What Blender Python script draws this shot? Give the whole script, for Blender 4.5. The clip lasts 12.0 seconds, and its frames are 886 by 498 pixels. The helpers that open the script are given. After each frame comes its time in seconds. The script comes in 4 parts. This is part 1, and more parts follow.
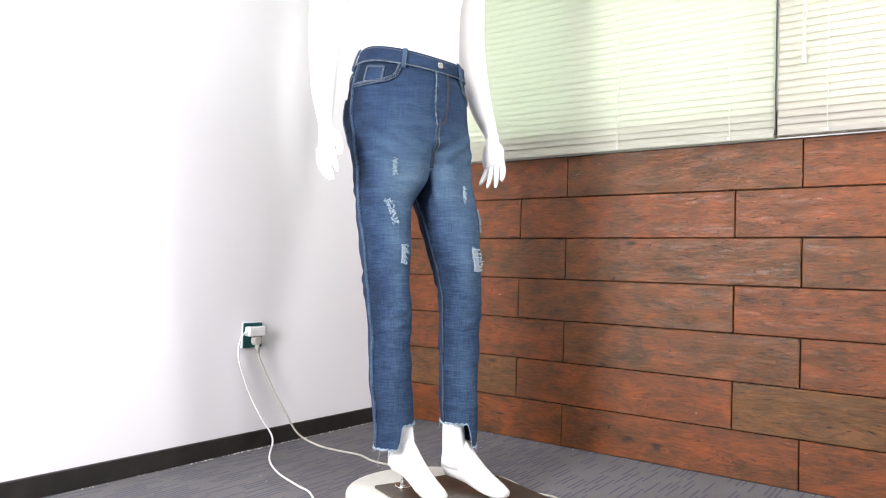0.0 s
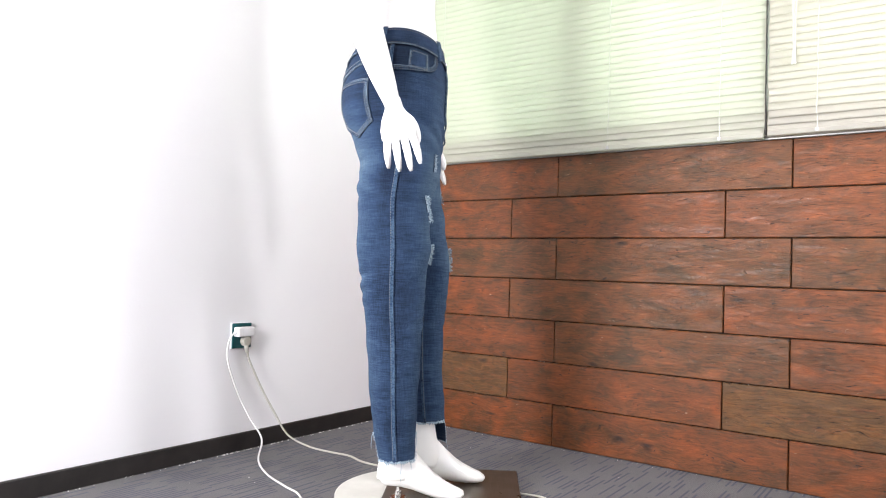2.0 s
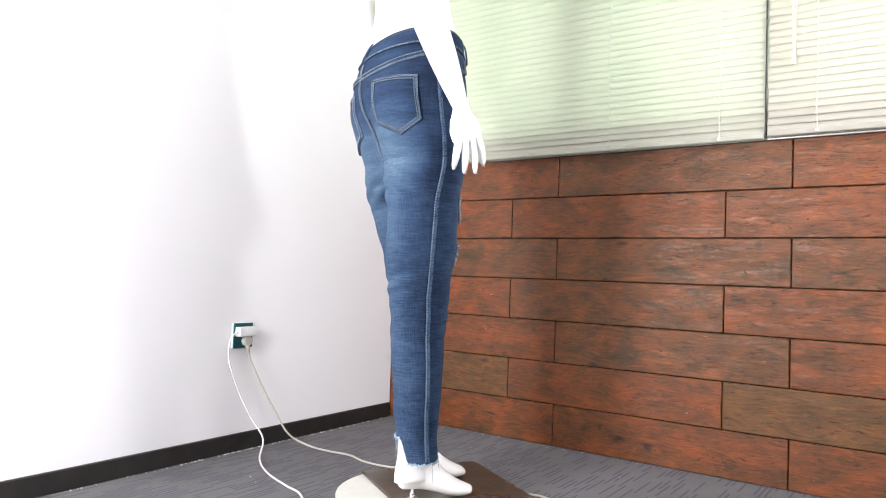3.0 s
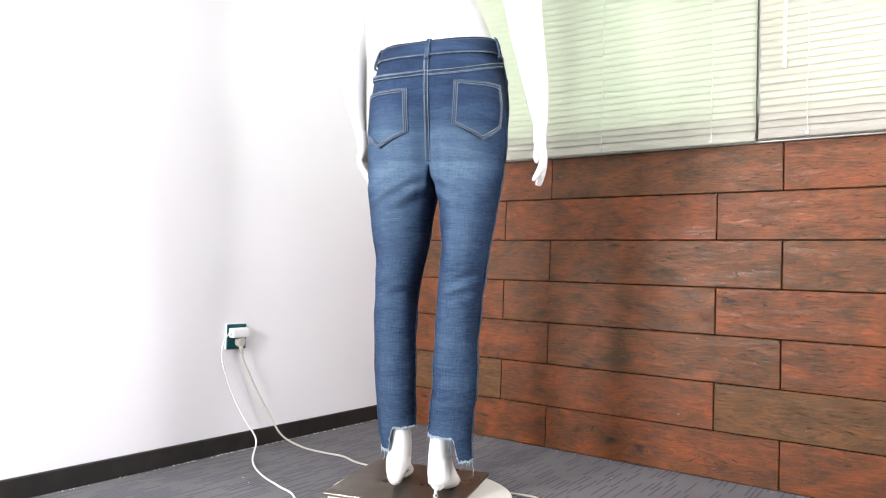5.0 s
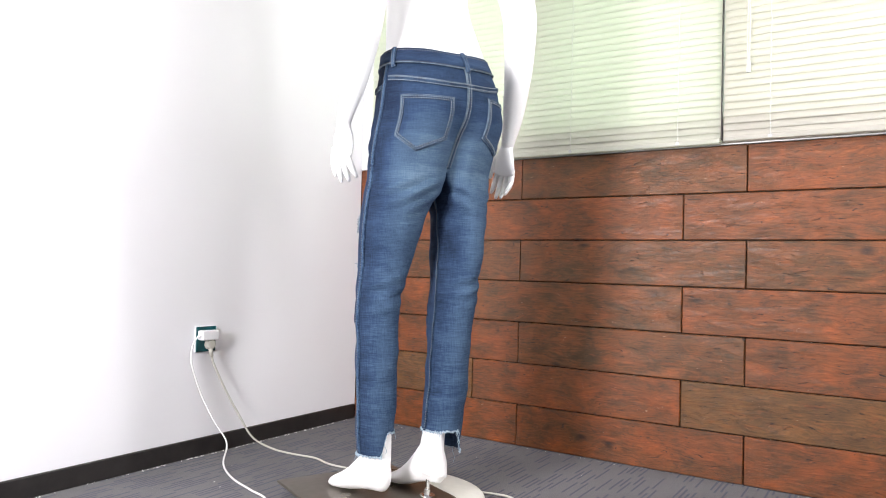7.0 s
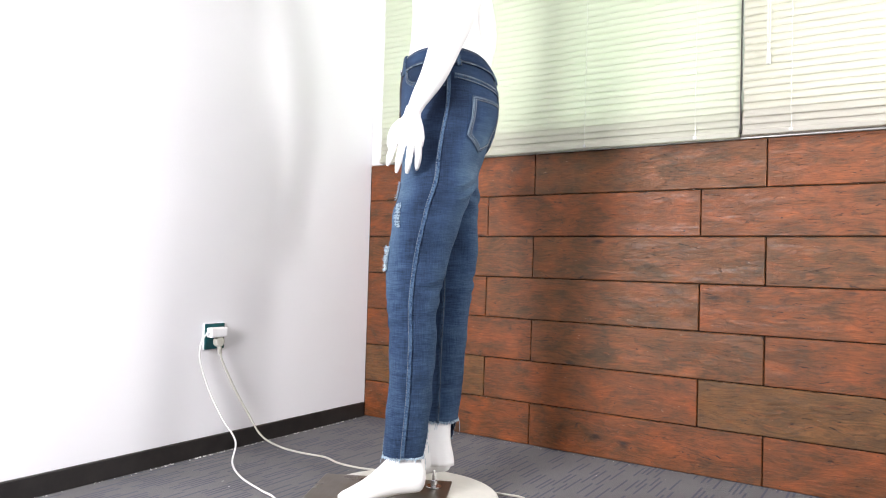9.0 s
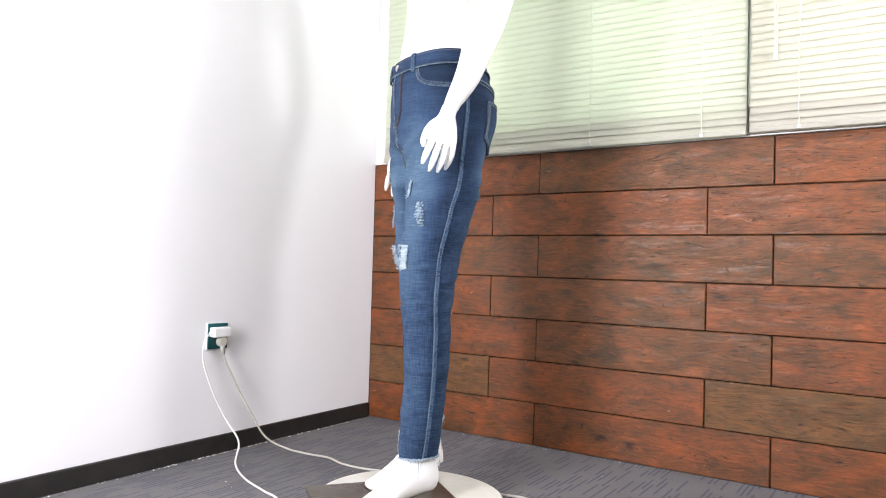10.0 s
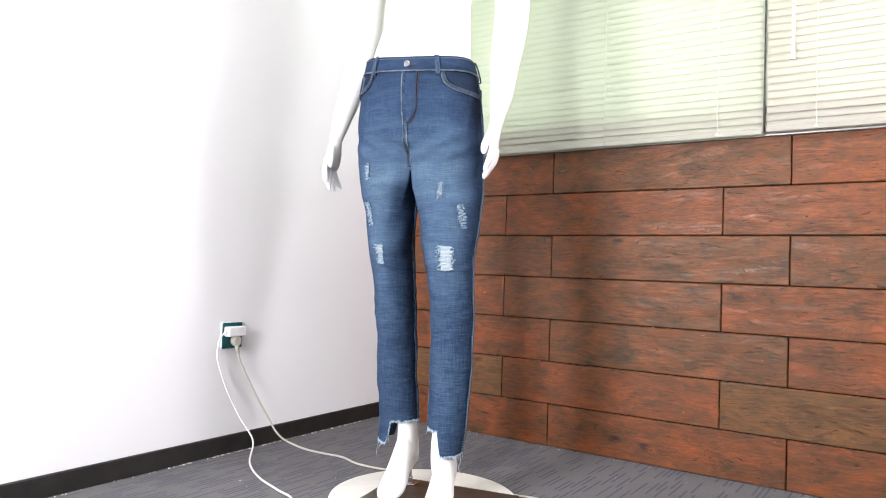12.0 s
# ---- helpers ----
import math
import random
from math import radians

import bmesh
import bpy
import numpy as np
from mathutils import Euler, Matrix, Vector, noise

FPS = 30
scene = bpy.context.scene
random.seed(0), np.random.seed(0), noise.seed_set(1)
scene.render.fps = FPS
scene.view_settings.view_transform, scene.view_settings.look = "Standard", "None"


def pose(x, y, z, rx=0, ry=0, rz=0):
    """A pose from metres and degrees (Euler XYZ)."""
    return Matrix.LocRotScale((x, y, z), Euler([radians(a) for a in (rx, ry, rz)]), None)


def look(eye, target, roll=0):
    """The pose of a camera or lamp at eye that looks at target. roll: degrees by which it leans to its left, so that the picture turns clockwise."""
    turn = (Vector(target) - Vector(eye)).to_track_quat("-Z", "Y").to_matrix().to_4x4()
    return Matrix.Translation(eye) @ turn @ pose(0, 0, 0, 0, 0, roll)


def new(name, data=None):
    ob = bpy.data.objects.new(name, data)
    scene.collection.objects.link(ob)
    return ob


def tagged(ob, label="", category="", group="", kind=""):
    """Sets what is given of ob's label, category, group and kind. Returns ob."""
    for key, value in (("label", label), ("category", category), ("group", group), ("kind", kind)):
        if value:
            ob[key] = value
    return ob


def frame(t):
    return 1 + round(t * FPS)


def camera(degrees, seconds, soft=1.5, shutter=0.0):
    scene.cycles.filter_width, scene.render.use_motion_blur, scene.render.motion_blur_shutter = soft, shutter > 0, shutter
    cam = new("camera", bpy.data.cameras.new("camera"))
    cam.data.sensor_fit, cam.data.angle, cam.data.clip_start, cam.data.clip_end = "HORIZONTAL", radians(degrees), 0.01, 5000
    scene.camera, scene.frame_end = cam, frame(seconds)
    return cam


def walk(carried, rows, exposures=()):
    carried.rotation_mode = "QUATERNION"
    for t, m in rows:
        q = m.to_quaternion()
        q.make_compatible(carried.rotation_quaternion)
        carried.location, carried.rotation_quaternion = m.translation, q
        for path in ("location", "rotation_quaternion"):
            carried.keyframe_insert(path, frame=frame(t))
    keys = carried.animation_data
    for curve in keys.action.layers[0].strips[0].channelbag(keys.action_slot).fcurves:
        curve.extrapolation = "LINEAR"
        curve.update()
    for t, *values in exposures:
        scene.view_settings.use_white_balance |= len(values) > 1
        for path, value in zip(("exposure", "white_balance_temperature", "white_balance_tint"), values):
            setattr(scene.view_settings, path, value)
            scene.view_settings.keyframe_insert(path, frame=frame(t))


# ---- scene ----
cam = camera(64.4, 12.0, soft=1.0)
PATH = [
    (0, (1.913, -2.324, 0.615), (1.089, -1.198, 0.66), 1.8),
    (0.5, (1.916, -2.316, 0.627), (1.089, -1.191, 0.664), 1.8),
    (1, (1.911, -2.315, 0.621), (1.070, -1.200, 0.662), 1.8),
    (1.5, (1.909, -2.320, 0.614), (1.091, -1.189, 0.659), 1.8),
    (2, (1.917, -2.311, 0.618), (1.103, -1.177, 0.662), 1.8),
    (2.5, (1.924, -2.307, 0.631), (1.104, -1.177, 0.668), 1.7),
    (3, (1.921, -2.315, 0.618), (1.106, -1.183, 0.662), 1.8),
    (5, (1.932, -2.317, 0.612), (1.123, -1.179, 0.663), 1.9),
    (5.5, (1.902, -2.316, 0.618), (1.096, -1.177, 0.668), 1.9),
    (6, (1.892, -2.303, 0.636), (1.107, -1.148, 0.681), 1.8),
    (6.5, (1.895, -2.299, 0.634), (1.126, -1.135, 0.681), 1.8),
    (7, (1.928, -2.329, 0.632), (1.171, -1.156, 0.674), 1.6),
    (7.5, (1.934, -2.335, 0.621), (1.176, -1.161, 0.664), 1.7),
    (9.5, (1.885, -2.293, 0.628), (1.112, -1.130, 0.665), 1.6),
    (10, (1.888, -2.288, 0.622), (1.110, -1.128, 0.661), 1.6),
    (10.5, (1.892, -2.287, 0.621), (1.109, -1.131, 0.662), 1.7),
    (11, (1.878, -2.294, 0.62), (1.098, -1.136, 0.659), 1.7),
    (11.5, (1.895, -2.282, 0.635), (1.100, -1.135, 0.667), 1.5),
    (12, (1.884, -2.289, 0.629), (1.086, -1.143, 0.663), 1.7),
]
walk(cam, [(t, look(e, a, r)) for t, e, a, r in PATH])

# ---------------------------------------------------------------- light
SPIN_AXIS = (0.809, -0.8075)
LEFT_DIR = Vector((0, -1, 0))          # the white wall runs this way from the corner
LEFT_OUT = Vector((1, 0, 0))           # its normal, into the room

world = bpy.data.worlds.new("sky")
world.use_nodes = True
scene.world = world
sky = world.node_tree.nodes.new("ShaderNodeTexSky")
sky.sky_type, sky.sun_disc = "NISHITA", False
sky.sun_elevation, sky.sun_rotation = radians(50), radians(200)
world.node_tree.links.new(sky.outputs["Color"], world.node_tree.nodes["Background"].inputs["Color"])
world.node_tree.nodes["Background"].inputs["Strength"].default_value = 0.1


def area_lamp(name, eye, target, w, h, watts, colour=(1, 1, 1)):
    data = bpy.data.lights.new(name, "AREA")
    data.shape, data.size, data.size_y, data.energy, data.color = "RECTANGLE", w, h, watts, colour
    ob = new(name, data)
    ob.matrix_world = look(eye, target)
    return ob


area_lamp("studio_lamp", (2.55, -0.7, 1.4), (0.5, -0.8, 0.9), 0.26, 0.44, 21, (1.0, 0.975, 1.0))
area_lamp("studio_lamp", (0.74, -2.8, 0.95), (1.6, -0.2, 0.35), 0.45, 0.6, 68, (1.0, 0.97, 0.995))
# Added fill from above to lift the ambient level; no known fixture.
area_lamp("ceiling_fill", (1.8, -1.9, 2.74), (1.8, -1.9, 0), 2.4, 2.2, 43, (1.0, 0.975, 1.0))
scene.view_settings.exposure = 0.0


# ---------------------------------------------------------------- materials
class Nodes:
    """A node material with short calls."""

    def __init__(self, name, rough=0.5, metal=0.0):
        self.m = bpy.data.materials.new(name)
        self.m.use_nodes = True
        self.t = self.m.node_tree
        self.b = self.t.nodes["Principled BSDF"]
        self.b.inputs["Roughness"].default_value = rough
        self.b.inputs["Metallic"].default_value = metal

    def put(self, socket, value):
        if isinstance(value, bpy.types.NodeSocket):
            self.t.links.new(value, socket)
        elif isinstance(value, (tuple, list)) and len(value) == 3 and socket.type == "RGBA":
            socket.default_value = (*value, 1)
        else:
            socket.default_value = value

    def node(self, kind, outlet, **inputs):
        n = self.t.nodes.new(kind)
        for k, v in inputs.items():
            self.put(n.inputs[k.replace("_", " ")], v)
        return n.outputs[outlet]

    def coords(self, kind="Object"):
        return self.t.nodes.new("ShaderNodeTexCoord").outputs[kind]

    def mapped(self, vec, scale=(1, 1, 1), rot=(0, 0, 0), loc=(0, 0, 0)):
        return self.node("ShaderNodeMapping", 0, Vector=vec, Scale=scale, Rotation=rot, Location=loc)

    def noise(self, vec, scale, detail=4.0, rough=0.55, distort=0.0):
        return self.node("ShaderNodeTexNoise", 0, Vector=vec, Scale=scale, Detail=detail, Roughness=rough, Distortion=distort)

    def math(self, op, a, b=0.0, c=0.0):
        n = self.t.nodes.new("ShaderNodeMath")
        n.operation = op
        for s, v in zip(n.inputs, (a, b, c)):
            self.put(s, v)
        return n.outputs[0]

    def vec(self, op, a, b):
        n = self.t.nodes.new("ShaderNodeVectorMath")
        n.operation = op
        self.put(n.inputs[0], a)
        self.put(n.inputs[1], b)
        return n.outputs[0]

    def ramp(self, fac, stops):
        n = self.t.nodes.new("ShaderNodeValToRGB")
        self.put(n.inputs[0], fac)
        e = n.color_ramp.elements
        while len(e) < len(stops):
            e.new(0.5)
        for el, (p, c) in zip(e, stops):
            el.position = p
            el.color = (*c, 1) if isinstance(c, tuple) else (c, c, c, 1)
        return n.outputs[0]

    def mix(self, fac, a, b, blend="MIX"):
        n = self.t.nodes.new("ShaderNodeMix")
        n.data_type, n.blend_type = "RGBA", blend
        self.put(n.inputs[0], fac)
        self.put(n.inputs[6], a)
        self.put(n.inputs[7], b)
        return n.outputs[2]

    def bump(self, height, strength=0.3, distance=0.002):
        self.put(self.b.inputs["Normal"], self.node("ShaderNodeBump", 0, Height=height, Strength=strength, Distance=distance))

    def colour(self, value):
        self.put(self.b.inputs["Base Color"], value)
        return self


def plain(name, colour, rough=0.5, metal=0.0, grain=0.06, scale=60, bump=0.05):
    n = Nodes(name, rough, metal)
    v = n.noise(n.coords(), scale)
    dark = tuple(c * (1 - grain) for c in colour)
    lite = tuple(min(1, c * (1 + grain)) for c in colour)
    n.colour(n.ramp(v, [(0.3, dark), (0.7, lite)]))
    n.bump(v, bump, 0.001)
    return n.m


def wall_paint():
    n = Nodes("white_wall_paint", 0.65)
    c = n.coords()
    big, fine = n.noise(c, 1.1, 3), n.noise(c, 140, 3)
    n.colour(n.ramp(big, [(0.3, (0.765, 0.76, 0.785)), (0.7, (0.81, 0.805, 0.83))]))
    n.bump(n.math("ADD", fine, n.math("MULTIPLY", big, 0.6)), 0.08, 0.002)
    return n.m


def carpet():
    n = Nodes("grey_carpet", 0.95)
    c = n.mapped(n.coords(), rot=(0, 0, 0))     # y now runs along the white wall
    sx = n.node("ShaderNodeSeparateXYZ", 0, Vector=c)
    sy = sx.node.outputs[1]
    pitch, cell = 0.0145, 0.2
    row = n.math("FLOOR", n.math("DIVIDE", sx, pitch))
    shift = n.node("ShaderNodeTexWhiteNoise", 0, Vector=n.node("ShaderNodeCombineXYZ", 0, X=row, Y=3.7))
    u = n.math("ADD", n.math("DIVIDE", sy, cell), n.math("MULTIPLY", shift, 7.0))
    col = n.math("FLOOR", u)
    pick = n.node("ShaderNodeTexWhiteNoise", 0, Vector=n.node("ShaderNodeCombineXYZ", 0, X=row, Y=col))
    inside = n.math("LESS_THAN", n.math("FRACT", u), n.math("MULTIPLY_ADD", pick, 0.35, 0.4))
    thin = n.math("LESS_THAN", n.math("FRACT", n.math("DIVIDE", sx, pitch)), 0.42)
    some = n.math("GREATER_THAN", pick, 0.25)
    dash = n.math("MULTIPLY", n.math("MULTIPLY", inside, thin), some)
    rib = n.math("SINE", n.math("MULTIPLY", sx, 1250.0))
    tuft = n.noise(c, 420, 2)
    big = n.noise(c, 2.5, 4)
    base = n.ramp(n.math("ADD", n.math("MULTIPLY", tuft, 0.7), n.math("MULTIPLY", big, 0.3)),
                  [(0.3, (0.09, 0.087, 0.092)), (0.7, (0.185, 0.178, 0.183))])
    dark = n.ramp(tuft, [(0.3, (0.045, 0.05, 0.075)), (0.7, (0.08, 0.088, 0.13))])
    n.colour(n.mix(n.math("MULTIPLY", dash, 0.8), base, dark))
    n.bump(n.math("ADD", n.math("MULTIPLY", rib, 0.35), tuft), 0.6, 0.003)
    return n.m


def wood_tile(name, warm, mid, dark, olive_share, relief=1.0):
    """Printed wood on glazed tile: soft burnt clouds, knots, cracks and raised grain."""
    n = Nodes(name, 0.38)
    rnd = n.node("ShaderNodeObjectInfo", 5)
    off = n.node("ShaderNodeCombineXYZ", 0, X=n.math("MULTIPLY", rnd, 37.0), Y=0.0, Z=n.math("MULTIPLY", rnd, 91.0))
    c = n.vec("ADD", n.coords(), off)
    bend = n.noise(n.mapped(c, (3.0, 1, 9)), 1.5, 3)
    cw = n.vec("ADD", c, n.node("ShaderNodeCombineXYZ", 0, X=0.0, Y=0.0, Z=n.math("MULTIPLY", bend, 0.075)))
    knot = n.node("ShaderNodeTexVoronoi", 0, Vector=n.mapped(cw, (3.2, 1, 9)), Scale=1.3)
    grain = n.noise(n.mapped(cw, (5.0, 1, 85)), 2.6, 9, 0.72)
    fine = n.noise(n.mapped(cw, (20, 1, 300)), 2.2, 4, 0.65)
    cloud = n.noise(n.mapped(c, (7.0, 1, 13)), 1.3, 6, 0.6, 0.5)
    blot = n.noise(n.mapped(c, (13, 1, 20)), 1.5, 6, 0.68, 0.7)
    ember = n.noise(n.mapped(c, (8, 1, 26)), 1.7, 6, 0.68, 0.6)
    olive = n.noise(n.mapped(c, (4.5, 1, 15)), 1.6, 6, 0.66, 0.5)
    crack = n.noise(n.mapped(cw, (12, 1, 95)), 1.9, 5, 0.6, 1.0)
    pale_mark = n.noise(n.mapped(cw, (30, 1, 150)), 1.0, 4, 0.6, 1.5)
    body = n.ramp(cloud, [(0.3, warm), (0.47, mid), (0.66, dark)])
    body = n.mix(n.ramp(ember, [(0.52, 0.0), (0.72, 0.5)]), body, (0.26, 0.066, 0.018))
    body = n.mix(n.ramp(olive, [(0.62 - olive_share, 0.0), (0.8 - olive_share, 0.7)]), body, (0.095, 0.05, 0.019))
    body = n.mix(1.0, body, n.ramp(grain, [(0.32, 0.5), (0.5, 1.0), (0.66, 1.45)]), "MULTIPLY")
    body = n.mix(n.ramp(blot, [(0.53, 0.0), (0.76, 0.75)]), body, (0.034, 0.02, 0.011))
    body = n.mix(n.ramp(knot, [(0.03, 0.9), (0.12, 0.0)]), body, (0.022, 0.012, 0.008))
    body = n.mix(n.ramp(crack, [(0.635, 0.0), (0.66, 0.85)]), body, (0.014, 0.008, 0.006))
    body = n.mix(n.math("MULTIPLY", n.ramp(fine, [(0.6, 0.0), (0.7, 1.0)]), 0.2), body, (0.34, 0.17, 0.085))
    # Small pale marks scattered along the grain.
    body = n.mix(n.ramp(pale_mark, [(0.7, 0.0), (0.74, 0.7)]), body, (0.5, 0.36, 0.25))
    n.colour(body)
    n.put(n.b.inputs["Roughness"], n.ramp(grain, [(0.3, 0.44), (0.7, 0.3)]))
    n.b.inputs["Specular IOR Level"].default_value = 0.34
    n.b.inputs["Coat Weight"].default_value = 0.12
    n.put(n.b.inputs["Coat Roughness"], n.ramp(cloud, [(0.35, 0.4), (0.65, 0.5)]))
    n.bump(n.math("SUBTRACT", n.math("ADD", n.math("MULTIPLY", grain, 0.3), n.math("MULTIPLY", fine, 1.0)), n.ramp(crack, [(0.62, 0.0), (0.67, 0.6)])), 0.6 * relief, 0.0024)
    return n.m


def slat_paint(name, paint, through_light):
    n = Nodes(name, 0.4)
    v = n.noise(n.mapped(n.coords(), (2, 30, 30)), 4, 3)
    col = n.ramp(v, [(0.3, tuple(q * 0.93 for q in paint)), (0.7, paint)])
    n.colour(col)
    tr = n.t.nodes.new("ShaderNodeBsdfTranslucent")
    tr.inputs[0].default_value = (*through_light, 1)
    mx = n.t.nodes.new("ShaderNodeMixShader")
    mx.inputs[0].default_value = 0.46
    out = n.t.nodes["Material Output"]
    n.t.links.new(n.b.outputs[0], mx.inputs[1])
    n.t.links.new(tr.outputs[0], mx.inputs[2])
    n.t.links.new(mx.outputs[0], out.inputs[0])
    return n.m


def denim(name="denim", tone=1.0):
    """Washed blue denim: slubby cross-hatched weave, faded thighs and seat, whiskers at the hips."""
    n = Nodes(name, 0.85)
    c = n.coords()
    sx = n.node("ShaderNodeSeparateXYZ", 0, Vector=c)
    z = sx.node.outputs[2]
    facing = n.node("ShaderNodeSeparateXYZ", 0, Vector=n.coords("Normal")).node.outputs[1]
    weft = n.ramp(n.noise(n.mapped(c, (32, 32, 420)), 1.0, 3, 0.6), [(0.36, 0.0), (0.64, 1.0)])
    warp = n.ramp(n.noise(n.mapped(c, (400, 400, 24)), 1.0, 3, 0.6), [(0.36, 0.0), (0.64, 1.0)])
    twill = n.noise(c, 700, 2)
    calm = n.ramp(n.math("MULTIPLY", z, 0.8), [(0.4, 1.0), (0.74, 0.55)])         # smoother over the hips
    weave = n.math("MULTIPLY", calm, n.math("MULTIPLY_ADD", weft, 0.5, n.math("MULTIPLY_ADD", warp, 0.34, n.math("MULTIPLY", twill, 0.4))))
    height = n.math("MULTIPLY", n.math("SUBTRACT", z, 0.15), 0.943)
    front = n.ramp(height, [(0.0, 0.26), (0.32, 0.34), (0.5, 0.7), (0.68, 0.95), (0.8, 0.5), (0.9, 0.3), (1.0, 0.2)])
    back = n.ramp(height, [(0.0, 0.34), (0.35, 0.42), (0.52, 0.62), (0.66, 1.0), (0.75, 0.9), (0.83, 0.3), (1.0, 0.18)])
    fore = n.ramp(n.math("MULTIPLY", facing, -1.0), [(0.25, 0.0), (0.9, 1.0)])
    rear = n.ramp(facing, [(0.25, 0.0), (0.9, 1.0)])
    wash = n.math("ADD", n.math("MULTIPLY", front, fore), n.math("MULTIPLY", back, rear))
    whisk = n.noise(n.mapped(c, (5, 5, 34), rot=(0, 0.3, 0)), 1.2, 3, 0.5, 0.6)
    cloud = n.noise(c, 9, 4)
    level = n.math("ADD", n.math("MULTIPLY_ADD", wash, 0.32, 0.045), n.math("MULTIPLY_ADD", cloud, 0.22, n.math("MULTIPLY", whisk, 0.19)))
    level = n.math("ADD", level, n.math("MULTIPLY", weave, 0.23))
    t = tone
    col = n.ramp(level, [(0.28, (0.009 * t, 0.017 * t, 0.04 * t)), (0.45, (0.027 * t, 0.052 * t, 0.106 * t)),
                         (0.63, (0.066 * t, 0.113 * t, 0.18 * t)), (0.9, (0.19 * t, 0.27 * t, 0.34 * t))])
    n.colour(col)
    n.put(n.b.inputs["Specular IOR Level"], 0.15)
    fold = n.noise(n.mapped(c, (7, 7, 16)), 1.0, 3)
    n.bump(n.math("MULTIPLY_ADD", fold, 2.4, weave), 0.5, 0.0035)
    return n.m


def roped(name, dark, lite, scale=210):
    """A puckered seam: worn pale ridges between dark hollows."""
    n = Nodes(name, 0.85)
    c = n.coords()
    v = n.noise(c, scale, 2, 0.5)
    big = n.noise(c, 30, 2)
    n.colour(n.ramp(n.math("MULTIPLY_ADD", big, 0.35, n.math("MULTIPLY", v, 0.7)), [(0.42, dark), (0.6, lite)]))
    n.b.inputs["Specular IOR Level"].default_value = 0.12
    n.bump(v, 0.7, 0.003)
    return n.m


def brushed(name, colour, rough):
    n = Nodes(name, rough, 0.85)
    c = n.coords()
    v = n.noise(n.mapped(c, (3, 90, 3)), 3, 4)
    big = n.noise(c, 9, 4)
    n.colour(n.mix(n.math("MULTIPLY", big, 0.5), n.ramp(v, [(0.3, tuple(q * 0.8 for q in colour)), (0.7, colour)]), tuple(q * 0.7 for q in colour)))
    n.put(n.b.inputs["Roughness"], n.ramp(big, [(0.3, rough - 0.06), (0.7, rough + 0.1)]))
    return n.m


def glow(name, colour, strength):
    n = Nodes(name, 1.0)
    c = n.coords()
    v = n.noise(c, 0.5, 4, 0.6)
    n.colour((0, 0, 0))
    n.put(n.b.inputs["Emission Color"], n.ramp(v, [(0.35, tuple(q * 0.94 for q in colour)), (0.65, colour)]))
    n.b.inputs["Emission Strength"].default_value = strength
    return n.m


PAINT, CARPET, DENIM = wall_paint(), carpet(), denim()
TILE_RED = wood_tile("red_wood_tile", (0.24, 0.063, 0.015), (0.165, 0.05, 0.014), (0.08, 0.035, 0.013), 0.02)
TILE_BROWN = wood_tile("brown_wood_tile", (0.2, 0.06, 0.016), (0.135, 0.05, 0.016), (0.066, 0.034, 0.013), 0.07)
TILE_OLIVE = wood_tile("olive_wood_tile", (0.18, 0.076, 0.023), (0.14, 0.064, 0.021), (0.09, 0.044, 0.016), 0.1, 1.3)
SLAT = slat_paint("cream_slat", (0.62, 0.6, 0.53), (0.87, 0.93, 0.83))
# Cream slats again; the warmer light behind blind B is put in the colour.
SLAT_WARM_LIT = slat_paint("warm_lit_cream_slat", (0.6, 0.58, 0.52), (0.82, 0.8, 0.73))
DENIM_BAND = denim("denim_band", 1.12)
# The same denim colours scaled darker, for the pocket facings.
DENIM_DARK = denim("darker_denim", 0.62)
STITCH = plain("pale_stitching", (0.155, 0.165, 0.175), 0.8, 0, 0.2, 500, 0.2)
STITCH_PALE = plain("white_stitching", (0.34, 0.37, 0.39), 0.8, 0, 0.2, 500, 0.2)
# Dark seam cloth; the shade lines along the seams are put in too.
SEAM_DARK = roped("dark_seam", (0.009, 0.017, 0.038), (0.045, 0.078, 0.13))
SEAM = roped("faded_seam", (0.02, 0.041, 0.088), (0.06, 0.103, 0.168))
# Worn seam edges; their edge highlight is put into this pale colour too.
PALE_EDGE = roped("worn_edge", (0.05, 0.08, 0.12), (0.17, 0.22, 0.27), 120)
RUST = plain("rust_thread", (0.085, 0.06, 0.055), 0.8)
FRAY = plain("frayed_cotton", (0.33, 0.42, 0.5), 0.9, 0, 0.35, 300, 0.4)
THREAD = plain("white_cotton", (0.44, 0.5, 0.5), 0.9, 0, 0.3, 400, 0.4)
for cloth in (STITCH, STITCH_PALE, FRAY, THREAD):
    cloth.node_tree.nodes["Principled BSDF"].inputs["Specular IOR Level"].default_value = 0.12
GROUT = plain("dark_grout", (0.022, 0.014, 0.01), 0.9, 0, 0.3, 90, 0.2)
SKIRT = plain("black_skirting", (0.016, 0.014, 0.013), 0.42, 0, 0.4, 18, 0.15)
FLECK = plain("white_paint_chip", (0.75, 0.74, 0.72), 0.7)
GLOSS_WHITE = plain("white_gloss_lacquer", (0.86, 0.855, 0.85), 0.3, 0, 0.015, 9, 0.02)
DISC_WHITE = plain("cream_plastic", (0.66, 0.65, 0.6), 0.4, 0, 0.04, 30, 0.03)
STEEL = brushed("bronze_steel", (0.2, 0.175, 0.145), 0.3)
CHROME = plain("chrome", (0.75, 0.75, 0.76), 0.12, 1.0, 0.05, 40, 0.01)
TEAL = plain("teal_plastic", (0.004, 0.075, 0.085), 0.3, 0, 0.1, 60, 0.02)
WHITE_PLASTIC = plain("white_plastic", (0.78, 0.78, 0.8), 0.35, 0, 0.03, 50, 0.02)
